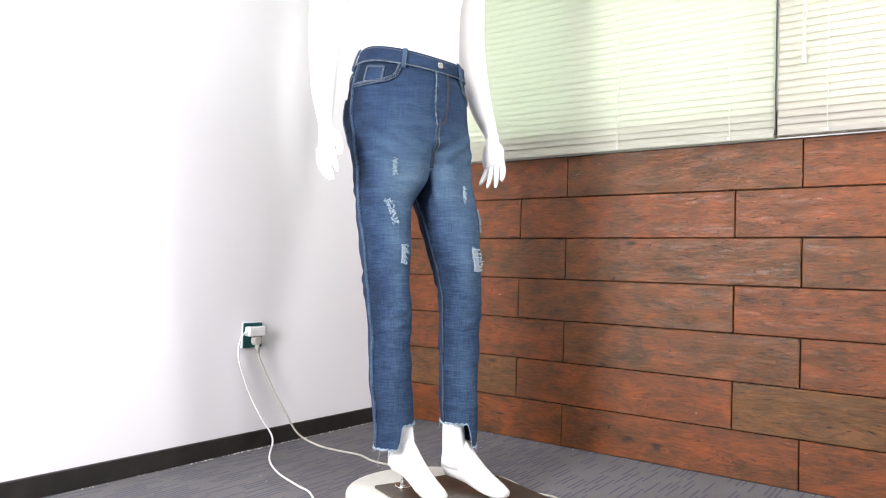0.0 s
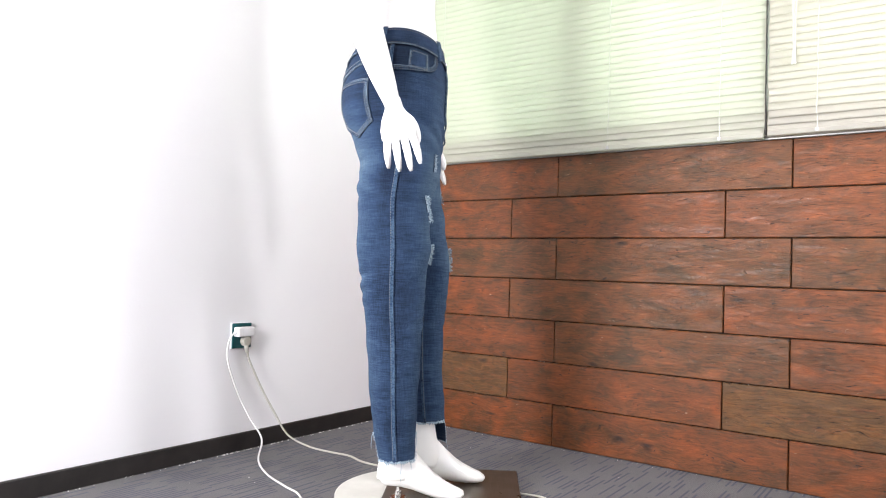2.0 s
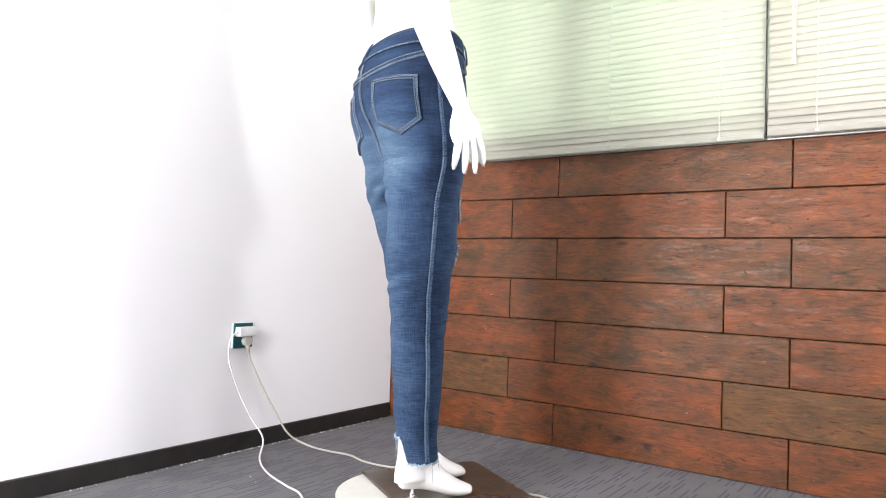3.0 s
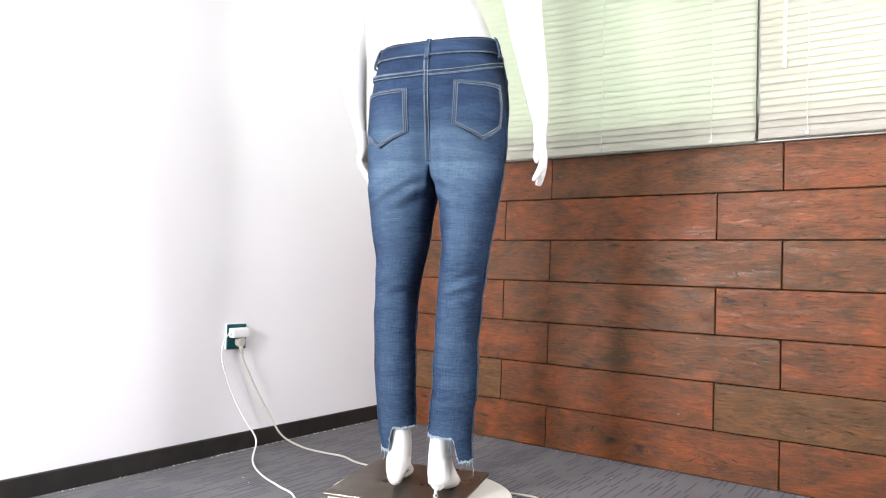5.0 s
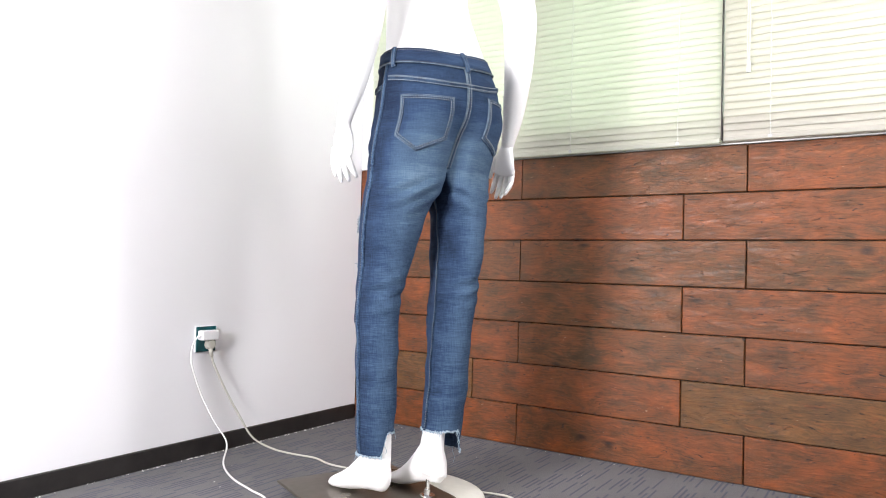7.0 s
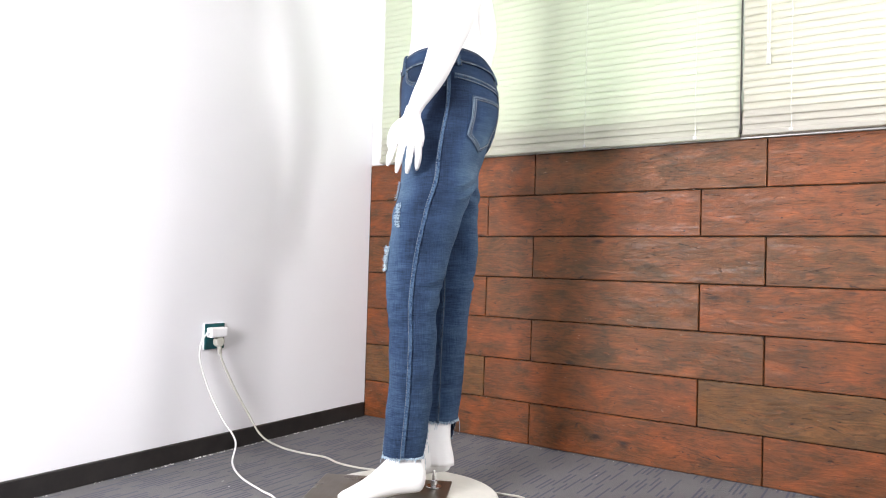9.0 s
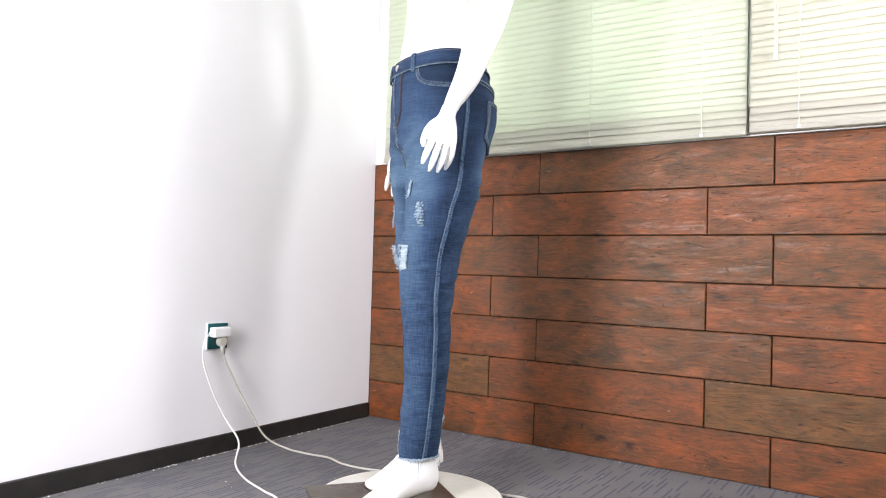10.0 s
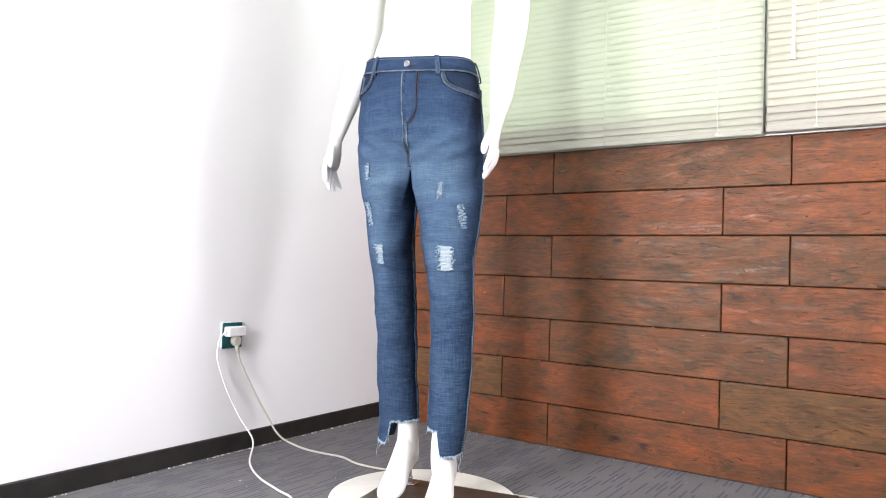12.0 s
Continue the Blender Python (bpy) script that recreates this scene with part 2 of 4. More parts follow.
CABLE_WHITE = plain("white_cable", (0.74, 0.74, 0.74), 0.45, 0, 0.05, 120, 0.03)
CABLE_GREY = plain("beige_grey_cable", (0.46, 0.45, 0.4), 0.5, 0, 0.08, 120, 0.03)
FRAME_GREY = plain("grey_beige_frame", (0.4, 0.38, 0.33), 0.5, 0, 0.06, 30, 0.03)
ALU = plain("white_aluminium", (0.62, 0.63, 0.63), 0.35, 0.2, 0.05, 40, 0.03)
CEILING = plain("ceiling_paint", (0.8, 0.8, 0.79), 0.8, 0, 0.03, 20, 0.05)
CORD = plain("white_cord", (0.75, 0.76, 0.72), 0.7, 0, 0.1, 300, 0.1)
OUTSIDE = glow("pale_green_distance", (0.85, 0.985, 0.84), 6.0)
GLASS = Nodes("window_glass", 0.0)
GLASS.b.inputs["Transmission Weight"].default_value = 1.0
GLASS = GLASS.m


# ---------------------------------------------------------------- mesh helpers
def mesh_of(bm, name, smooth=False):
    me = bpy.data.meshes.new(name)
    bmesh.ops.recalc_face_normals(bm, faces=bm.faces)
    bm.to_mesh(me)
    bm.free()
    for p in me.polygons:
        p.use_smooth = smooth
    return me


def part(name, bm, material, parent=None, label="", smooth=False, m=None):
    me = bm if isinstance(bm, bpy.types.Mesh) else mesh_of(bm, name, smooth)
    if material and not me.materials:
        me.materials.append(material)
    ob = new(name, me)
    ob.parent = parent
    if m is not None:
        ob.matrix_basis = m
    return tagged(ob, label)


def box(bm, x0, x1, y0, y1, z0, z1, bevel=0.0, seg=1):
    vs = [bm.verts.new((x, y, z)) for x in (x0, x1) for y in (y0, y1) for z in (z0, z1)]
    fs = [bm.faces.new([vs[i] for i in q]) for q in ((0, 1, 3, 2), (4, 6, 7, 5), (0, 4, 5, 1), (2, 3, 7, 6), (0, 2, 6, 4), (1, 5, 7, 3))]
    if bevel:
        bmesh.ops.bevel(bm, geom=list({e for f in fs for e in f.edges}), offset=bevel, segments=seg, affect="EDGES", profile=0.5)
    return bm


def boxed(*a, **k):
    return box(bmesh.new(), *a, **k)


def tube(bm, pts, radii, sides=10, cap=True, flat=None):
    """A round tube through pts; radii one number or one a point; flat: (a, b) stretch across two directions."""
    pts = [Vector(p) for p in pts]
    radii = [radii] * len(pts) if isinstance(radii, (int, float)) else list(radii)
    rings = []
    side = None
    for i, p in enumerate(pts):
        d = (pts[min(i + 1, len(pts) - 1)] - pts[max(i - 1, 0)]).normalized()
        if side is None:
            side = d.cross(Vector((0, 0, 1)) if abs(d.z) < 0.9 else Vector((0, 1, 0))).normalized()
        side = (side - d * side.dot(d)).normalized()
        up = d.cross(side)
        a, b = flat or (1, 1)
        rings.append([bm.verts.new(p + radii[i] * (a * math.cos(k * math.tau / sides) * side + b * math.sin(k * math.tau / sides) * up)) for k in range(sides)])
    for r, s in zip(rings, rings[1:]):
        for k in range(sides):
            bm.faces.new((r[k], r[(k + 1) % sides], s[(k + 1) % sides], s[k]))
    if cap:
        bm.faces.new(rings[0][::-1])
        bm.faces.new(rings[-1])
    return bm


def spline(pts, steps=8):
    """Points on a smooth line through pts."""
    p = [Vector(q) for q in pts]
    p = [2 * p[0] - p[1], *p, 2 * p[-1] - p[-2]]
    out = []
    for i in range(1, len(p) - 2):
        for k in range(steps):
            t = k / steps
            a, b, c, d = p[i - 1:i + 3]
            out.append(0.5 * (2 * b + (c - a) * t + (2 * a - 5 * b + 4 * c - d) * t * t + (3 * b - a - 3 * c + d) * t ** 3))
    return out + [p[-2]]


def disc(bm, r, z0, z1, bevel=0.003, sides=96, centre=(0, 0)):
    """A flat round plate with softened rims."""
    prof = [(0, z0), (r - bevel, z0), (r, z0 + bevel), (r, z1 - bevel), (r - bevel * 0.3, z1 - bevel * 0.3), (r - bevel, z1), (0, z1)]
    rings = []
    for rr, z in prof:
        if rr == 0:
            rings.append([bm.verts.new((centre[0], centre[1], z))])
        else:
            rings.append([bm.verts.new((centre[0] + rr * math.cos(k * math.tau / sides), centre[1] + rr * math.sin(k * math.tau / sides), z)) for k in range(sides)])
    for a, b in zip(rings, rings[1:]):
        for k in range(sides):
            j = (k + 1) % sides
            if len(a) == 1:
                bm.faces.new((a[0], b[j], b[k]))
            elif len(b) == 1:
                bm.faces.new((a[k], a[j], b[0]))
            else:
                bm.faces.new((a[k], a[j], b[j], b[k]))
    return bm


def table(rows, z):
    """Values of rows (z first, falling or rising) at z, smoothly between them."""
    rows = sorted(rows)
    if z <= rows[0][0]:
        return rows[0][1:]
    if z >= rows[-1][0]:
        return rows[-1][1:]
    i = max(k for k in range(len(rows)) if rows[k][0] <= z)
    i = min(i, len(rows) - 2)
    a, b = rows[i], rows[i + 1]
    p, q = rows[max(i - 1, 0)], rows[min(i + 2, len(rows) - 1)]
    h = b[0] - a[0]
    t = (z - a[0]) / h
    out = []
    for k in range(1, len(a)):
        ma = (b[k] - p[k]) / max(b[0] - p[0], 1e-6) * h
        mb = (q[k] - a[k]) / max(q[0] - a[0], 1e-6) * h
        out.append((2 * t ** 3 - 3 * t * t + 1) * a[k] + (t ** 3 - 2 * t * t + t) * ma + (3 * t * t - 2 * t ** 3) * b[k] + (t ** 3 - t * t) * mb)
    return out


def smooth01(t):
    t = min(1, max(0, t))
    return t * t * (3 - 2 * t)


# ---------------------------------------------------------------- the room
def room():
    floor = part("floor", boxed(-0.15, 4.4, -4.4, 0.26, -0.1, 0.0), CARPET)
    tagged(floor, "blue-grey office carpet with short dark dashes", "floor", kind="structure")
    bm = boxed(-0.15, 4.4, -4.4, 0.26, 2.8, 2.95)
    tagged(part("ceiling", bm, CEILING), "plain white ceiling", "ceiling", kind="structure")

    # white wall, square to the panelled one
    bm = boxed(0, 4.2, -0.15, 0, 0, 2.8)
    turn = Matrix(((LEFT_DIR.x, LEFT_OUT.x, 0, 0), (LEFT_DIR.y, LEFT_OUT.y, 0, 0), (0, 0, 1, 0), (0, 0, 0, 1)))
    bmesh.ops.transform(bm, matrix=turn, verts=bm.verts)
    tagged(part("wall_west", bm, PAINT), "plain white painted wall", "wall", kind="structure")
    bm = boxed(0.012, 4.2, 0.001, 0.012, 0.0, 0.059, bevel=0.0025)
    bmesh.ops.transform(bm, matrix=turn, verts=bm.verts)
    tagged(part("baseboard", bm, SKIRT), "scuffed black skirting strip at the foot of the wall", "skirting", kind="structure")

    tagged(part("wall_east", boxed(4.2, 4.4, -4.4, 0.01, 0, 2.8), PAINT), "plain white painted wall", "wall", kind="structure")
    tagged(part("wall_south", boxed(-0.15, 4.2, -4.4, -4.2, 0, 2.8), PAINT), "plain white painted wall", "wall", kind="structure")
    return turn


TURN = room()
WALL_TOP, TILE_H, TILE_L = 1.05, 0.15, 0.774


def window_wall():
    """The low wall below the window, its pier at the corner and the lintel above."""
    wall = part("wall_north", boxed(-0.15, 4.4, 0.010, 0.26, 0, WALL_TOP - 0.004), GROUT)
    tagged(wall, "low wall clad in reddish wood-look tiles", "wall", kind="structure")
    tagged(part("wall_pier", boxed(-0.15, 0.058, 0.0, 0.26, WALL_TOP, 2.8), PAINT), "narrow white wall strip beside the window", "wall", kind="structure")
    tagged(part("wall_lintel", boxed(0.058, 4.4, 0.012, 0.26, 2.3, 2.8), PAINT), "white wall above the window", "wall", kind="structure")
    tagged(part("window_sill", boxed(0.058, 4.4, -0.003, 0.25, WALL_TOP + 0.0005, WALL_TOP + 0.0055, bevel=0.001), ALU), "thin pale metal window sill", "sill", kind="structure")
    return wall


WALL_NORTH = window_wall()


def window():
    win = tagged(new("window_1"), "wide window with white metal frames behind blinds", "window", kind="structure")
    bars = [(0.058, 4.4, 1.056, 1.14), (0.058, 4.4, 2.24, 2.3)]
    ups = [0.06, 0.791, 1.423, 2.24, 3.0, 3.8]
    for x0, x1, z0, z1 in bars:
        part("window_frame", boxed(x0, x1, -0.005, 0.085, z0, z1, bevel=0.003), FRAME_GREY, win)
    for x in ups:
        part("window_frame", boxed(x, x + (0.065 if x > 0.1 else 0.012), 0.037, 0.083, 1.14, 2.24, bevel=0.003), ALU, win)
    for a, b in zip(ups, ups[1:] + [4.4]):
        pane = part("pane", boxed(a + (0.065 if a > 0.1 else 0.012), b, 0.056, 0.062, 1.14, 2.24), GLASS, win)
        pane.visible_shadow = False
    far = part("backdrop", boxed(-6, 9, 3.0, 3.05, -3, 6), OUTSIDE)
    tagged(far, "bright pale green daylight outside the window", "backdrop", kind="structure")


window()


def slat_mesh(length, paint):
    """A shallow curved blind slat along x, with its edges turned."""
    bm = bmesh.new()
    prof = []
    for k in range(5):
        a = (k / 4 - 0.5)
        prof.append((a * 0.0276, 0.0016 * (1 - 4 * a * a)))
    loop = [(y, z + 0.0003) for y, z in prof] + [(y, z - 0.0003) for y, z in reversed(prof)]
    ends = [[bm.verts.new((x, y, z)) for y, z in loop] for x in (0, length)]
    n = len(loop)
    for k in range(n):
        bm.faces.new((ends[0][k], ends[0][(k + 1) % n], ends[1][(k + 1) % n], ends[1][k]))
    bm.faces.new(ends[0][::-1])
    bm.faces.new(ends[1])
    me = mesh_of(bm, "slat")
    me.materials.append(paint)
    return me


def blind(x0, x1, bottom, cords, tilt, label, paint):
    """A venetian blind hanging in front of the window, all its slats closed towards the room."""
    b = tagged(new("venetian_blind"), label, "blind", group="window blinds")
    b.location = (x0, -0.022, 0)
    w = x1 - x0
    me = slat_mesh(w, paint)
    count = 52
    for i in range(count):
        z = bottom + 0.026 + i * 0.0222
        wob = random.uniform(-0.2, 0.2)
        sag = random.uniform(-0.0008, 0.0008)
        part("slat", me, None, b, m=pose(random.uniform(-0.002, 0.002), sag, z, tilt + wob, random.uniform(-0.05, 0.05), 0))
    part("bottom_rail", boxed(0, w, -0.0125, 0.0125, bottom, bottom + 0.017, bevel=0.003, seg=2), paint, b, "cream bottom rail")
    part("head_rail", boxed(0, w, -0.02, 0.02, bottom + 0.03 + count * 0.0222, bottom + 0.06 + count * 0.0222, bevel=0.002), ALU, b)
    for cx in cords:
        pts = [(cx - x0 + 0.0015 * math.sin(i * 1.7), -0.0125, bottom + 0.012 + i * 0.0222) for i in range(count + 1)]
        part("ladder_cord", tube(bmesh.new(), pts, 0.0009, 5), CORD, b, "thin white ladder cord")
        part("rail_button", disc(bmesh.new(), 0.006, 0, 0.003, 0.001, 16), ALU, b, m=pose(cx - x0, -0.0125, bottom + 0.008, 90, 0, 0))
    return b


BLIND_A = blind(0.067, 1.462, WALL_TOP + 0.001, (0.258, 0.965, 1.333), 73, "closed cream venetian blind glowing with daylight", SLAT)
BLIND_B = blind(1.472, 2.92, WALL_TOP + 0.006, (1.606, 2.236, 2.75), 72, "cream venetian blind with slightly open slats", SLAT_WARM_LIT)


# Thin dark strip added to draw the dark gap between the blinds.
part("gap_strip", boxed(-0.008, -0.0045, -0.010, 0.006, 1.062, 2.25, bevel=0.001), SKIRT, BLIND_B, "dark strip standing in for the gap between the two blinds")


def blind_wand():
    w = tagged(new("blind_wand"), "white cord pulls hanging beside the window frame", "blind cord")
    w.location = (1.544, -0.044, 0)
    for dx in (-0.006, 0.006):
        part("pull_cord", tube(bmesh.new(), [(dx, 0, 2.2), (dx * 0.8, 0, 1.7), (dx * 0.5, 0, 1.31)], 0.0011, 6), CORD, w)
    part("tassel", tube(bmesh.new(), [(0, 0, 1.315), (0, 0, 1.29), (0, 0, 1.262)], [0.003, 0.005, 0.0065], 10), CORD, w)


blind_wand()


def outlet():
    o = tagged(new("wall_socket"), "dark teal double wall socket with white rim", "socket")
    s, z = 0.786, 0.383
    o.matrix_world = TURN @ pose(s, 0.0, z)
    part("rim", boxed(-0.0405, 0.0405, 0.0, 0.006, -0.043, 0.043, bevel=0.002), WHITE_PLASTIC, o, "white rim")
    part("face_plate", boxed(-0.039, 0.039, 0.006, 0.011, -0.0415, 0.0415, bevel=0.003, seg=2), TEAL, o, "dark teal face")
    a = tagged(new("charger"), "white plug-in charger with cable", "charger")
    a.matrix_world = TURN @ pose(s + 0.002, 0.011, z + 0.012)
    part("body", boxed(-0.034, 0.034, 0.0, 0.028, -0.014, 0.018, bevel=0.005, seg=3), WHITE_PLASTIC, a)
    part("connector", boxed(0.034, 0.043, 0.01, 0.021, -0.005, 0.004, bevel=0.002, seg=2), WHITE_PLASTIC, a)
    p = tagged(new("plug"), "beige grey mains plug in the wall socket", "plug")
    p.matrix_world = TURN @ pose(s - 0.006, 0.011, z - 0.017)
    bm = disc(bmesh.new(), 0.017, 0, 0.022, 0.004, 28)
    bmesh.ops.transform(bm, matrix=pose(0, 0, 0, -90, 0, 0), verts=bm.verts)
    part("body", bm, CABLE_GREY, p, smooth=False)
    part("strain_relief", tube(bmesh.new(), [(0, 0.014, -0.008), (-0.001, 0.016, -0.022), (-0.003, 0.017, -0.04)], [0.008, 0.007, 0.0045], 12), CABLE_GREY, p, smooth=True)


outlet()


def on_wall(s, out, z):
    return LEFT_DIR * s + LEFT_OUT * out + Vector((0, 0, z))


def cables():
    up = [on_wall(0.821, 0.024, 0.394), on_wall(0.840, 0.028, 0.388), on_wall(0.853, 0.027, 0.36), on_wall(0.855, 0.027, 0.32), on_wall(0.843, 0.029, 0.275), on_wall(0.812, 0.036, 0.195),
          on_wall(0.786, 0.064, 0.12), on_wall(0.770, 0.109, 0.055)]
    down = [(0.175, -0.836, 0.012), (0.289, -0.899, 0.004), (0.416, -0.943, 0.004), (0.510, -0.974, 0.004), (0.633, -1.088, 0.004), (0.653, -1.315, 0.004), (0.781, -1.623, 0.004)]
    ob = part("charging_cable", tube(bmesh.new(), spline(up + down), 0.0029, 10), CABLE_WHITE, smooth=True)
    tagged(ob, "thin white cable from the charger across the carpet", "cable")
    up = [on_wall(0.771, 0.025, 0.332), on_wall(0.769, 0.026, 0.31), on_wall(0.747, 0.029, 0.265), on_wall(0.714, 0.036, 0.2), on_wall(0.680, 0.059, 0.125), on_wall(0.643, 0.091, 0.045)]
    down = [(0.142, -0.597, 0.006), (0.237, -0.597, 0.004), (0.327, -0.588, 0.004), (0.412, -0.613, 0.004), (0.518, -0.605, 0.004), (0.612, -0.560, 0.004), (0.717, -0.532, 0.004), (0.828, -0.532, 0.004),
            (0.932, -0.560, 0.004), (1.013, -0.548, 0.004), (1.067, -0.584, 0.004), (1.052, -0.649, 0.006), (0.988, -0.706, 0.01)]
    ob = part("power_cable", tube(bmesh.new(), spline(up + down), 0.0033, 10), CABLE_GREY, smooth=True)
    tagged(ob, "beige grey power cable lying on the carpet", "cable")


cables()


def flecks():
    """Chips of white paint along the skirting and crumbs on the carpet."""
    rng = random.Random(5)
    bm = bmesh.new()

    def chip(p, r):
        vs = [bm.verts.new(p + Vector((rng.uniform(-r, r), rng.uniform(-r, r), h))) for h in (0.0, 0.0, 0.0)]
        top = bm.verts.new(p + Vector((0, 0, r * 0.8)))
        for i in range(3):
            bm.faces.new((vs[i], vs[(i + 1) % 3], top))
        bm.faces.new(vs[::-1])

    for _ in range(130):
        s = rng.choice((rng.uniform(0.05, 1.6), rng.gauss(0.86, 0.11), rng.gauss(0.42, 0.15)))
        chip(on_wall(max(0.02, s), 0.0145 + abs(rng.gauss(0, 0.003)), 0.0), rng.uniform(0.002, 0.0055))
    for _ in range(60):
        chip(Vector((rng.uniform(0.05, 2.0), -abs(rng.gauss(0.0, 0.012)) - 0.004, 0.0)), rng.uniform(0.001, 0.003))
    for _ in range(55):
        chip(Vector((rng.uniform(0.1, 1.9), rng.uniform(-1.1, -0.05), 0.0)), rng.uniform(0.001, 0.0026))
    for _ in range(34):
        chip(Vector((rng.uniform(0.3, 1.95), -0.0008, WALL_TOP - rng.choice((0, 1, 4, 4, 5, 5, 6)) * TILE_H - 0.0005)), rng.uniform(0.0012, 0.0026))
    tagged(part("paint_flecks", bm, FLECK), "tiny white paint chips along the skirting and carpet", "debris", kind="stuff")


flecks()


# ---------------------------------------------------------------- turntable and stand
def at_axis(name, label, category):
    ob = tagged(new(name), label, category)
    ob.location = (*SPIN_AXIS, 0)
    return ob


TURNTABLE = at_axis("turntable", "low round cream display turntable on the carpet", "turntable")
DISC_AT = (0.804, -0.796)
part("foot_ring", disc(bmesh.new(), 0.2, 0.0, 0.014, 0.002, 64), SKIRT, TURNTABLE, "dark foot ring")
part("top_disc", disc(bmesh.new(), 0.244, 0.014, 0.031, 0.004, 128), DISC_WHITE, TURNTABLE, "cream round top", smooth=False)

STAND = at_axis("mannequin_stand", "square bronze steel base plate with chrome foot peg", "stand")
PLATE_TOP = 0.039
part("base_plate", boxed(-0.179, 0.179, -0.179, 0.179, 0.0312, PLATE_TOP, bevel=0.0025, seg=2), STEEL, STAND, "brushed bronze steel plate", m=pose(0.045, -0.072, 0, 0, 0, -4))
PEG = (-0.061, 0.072)
part("flange", disc(bmesh.new(), 0.021, PLATE_TOP, PLATE_TOP + 0.004, 0.0015, 40, PEG), CHROME, STAND, "round chrome flange")
part("peg", tube(bmesh.new(), [(PEG[0], PEG[1], PLATE_TOP + 0.003), (PEG[0], PEG[1], PLATE_TOP + 0.018), (PEG[0], PEG[1], PLATE_TOP + 0.019), (PEG[0], PEG[1], 0.11)], [0.0085, 0.0075, 0.005, 0.005], 20), CHROME, STAND, "chrome foot peg")

# ---------------------------------------------------------------- the body's measures (z, centre x, centre y, half width, half depth), from the spin axis
HIP = [(1.185, -0.056, 0.087, 0.147, 0.109), (1.13, -0.057, 0.097, 0.161, 0.126), (1.08, -0.0585, 0.1, 0.17, 0.13),
       (1.02, -0.058, 0.099, 0.175, 0.129), (0.955, -0.0525, 0.0895, 0.1775, 0.1175), (0.885, -0.048, 0.0805, 0.175, 0.105)]
LEG_R = [(0.885, -0.1417, 0.09, 0.082, 0.1), (0.814, -0.1375, 0.093, 0.072, 0.093), (0.742, -0.135, 0.092, 0.0641, 0.09), (0.67, -0.131, 0.0905, 0.0584, 0.0898), (0.598, -0.1243, 0.092, 0.055, 0.083),
         (0.526, -0.1184, 0.0915, 0.0548, 0.0745), (0.455, -0.1134, 0.088, 0.0527, 0.069), (0.383, -0.1104, 0.086, 0.0527, 0.065),
         (0.311, -0.1074, 0.0845, 0.054, 0.061), (0.243, -0.1012, 0.0825, 0.0533, 0.055), (0.155, -0.099, 0.077, 0.054, 0.049)]
LEG_L = [(0.885, 0.036, 0.071, 0.095, 0.107), (0.814, 0.042, 0.0627, 0.0884, 0.0952), (0.742, 0.0502, 0.049, 0.0785, 0.087), (0.67, 0.0532, 0.0326, 0.0685, 0.0794), (0.598, 0.0622, 0.023, 0.0603, 0.0755),
         (0.526, 0.0698, 0.0178, 0.0548, 0.065), (0.455, 0.0693, 0.0195, 0.0548, 0.061), (0.383, 0.0668, 0.018, 0.0523, 0.058),
         (0.311, 0.0645, 0.015, 0.05, 0.0566), (0.243, 0.062, 0.0097, 0.0487, 0.0551), (0.155, 0.0589, 0.0015, 0.0465, 0.0519)]
CROTCH, WAIST = 0.885, 1.185


def hip_point(z, a, out=0.0):
    """On the jeans' hips at nominal height z; a: degrees from the front (-y) towards her left (+x)."""
    xc, yc, hx, hy = table(HIP, z)
    s, c = math.sin(radians(a)), -math.cos(radians(a))
    f = (z - CROTCH) / (WAIST - CROTCH)
    n = 2.35 - 0.28 * smooth01(f * 1.3 - 0.3)
    r = (abs(s) ** n + abs(c) ** n) ** (-1 / n)
    x, y = s * r, c * r
    cheek = math.exp(-((z - 1.0) / 0.075) ** 2) * max(0, y)
    y += cheek * (0.05 * math.cos(x * 4.2 + math.pi) + 0.01)
    p = Vector((xc + (hx + out) * x, yc + (hy + out) * y, z))
    mid = math.exp(-(x / 0.17) ** 2)                               # the cloth is drawn in at the middle above the fork
    p.y += mid * (0.026 * smooth01((0.975 - z) / 0.09) if y < 0 else -0.03 * smooth01((1.05 - z) / 0.165))
    p.z += max(0, f) ** 1.5 * (0.006 - (0.014 if p.y > 0.09 else 0.014) * ((p.y - 0.09) / 0.11) ** 2 - 0.05 * (p.x + 0.055)) - 0.004 * max(0, f)
    fold = 0.0032 * noise.noise(Vector((p.x * 9, p.y * 9, z * 16)))
    w = max(0, -y) * math.exp(-((z - 0.94) / 0.05) ** 2)          # creases fanning out of the fork
    fold += 0.0055 * w * math.sin((z - 0.885 - abs(p.x + 0.05) * 0.6) * 125)
    return p + Vector((x * hx, y * hy, 0)).normalized() * fold


ARC, INNER = 40, 16           # points on a leg's outer arc and between, round the inside


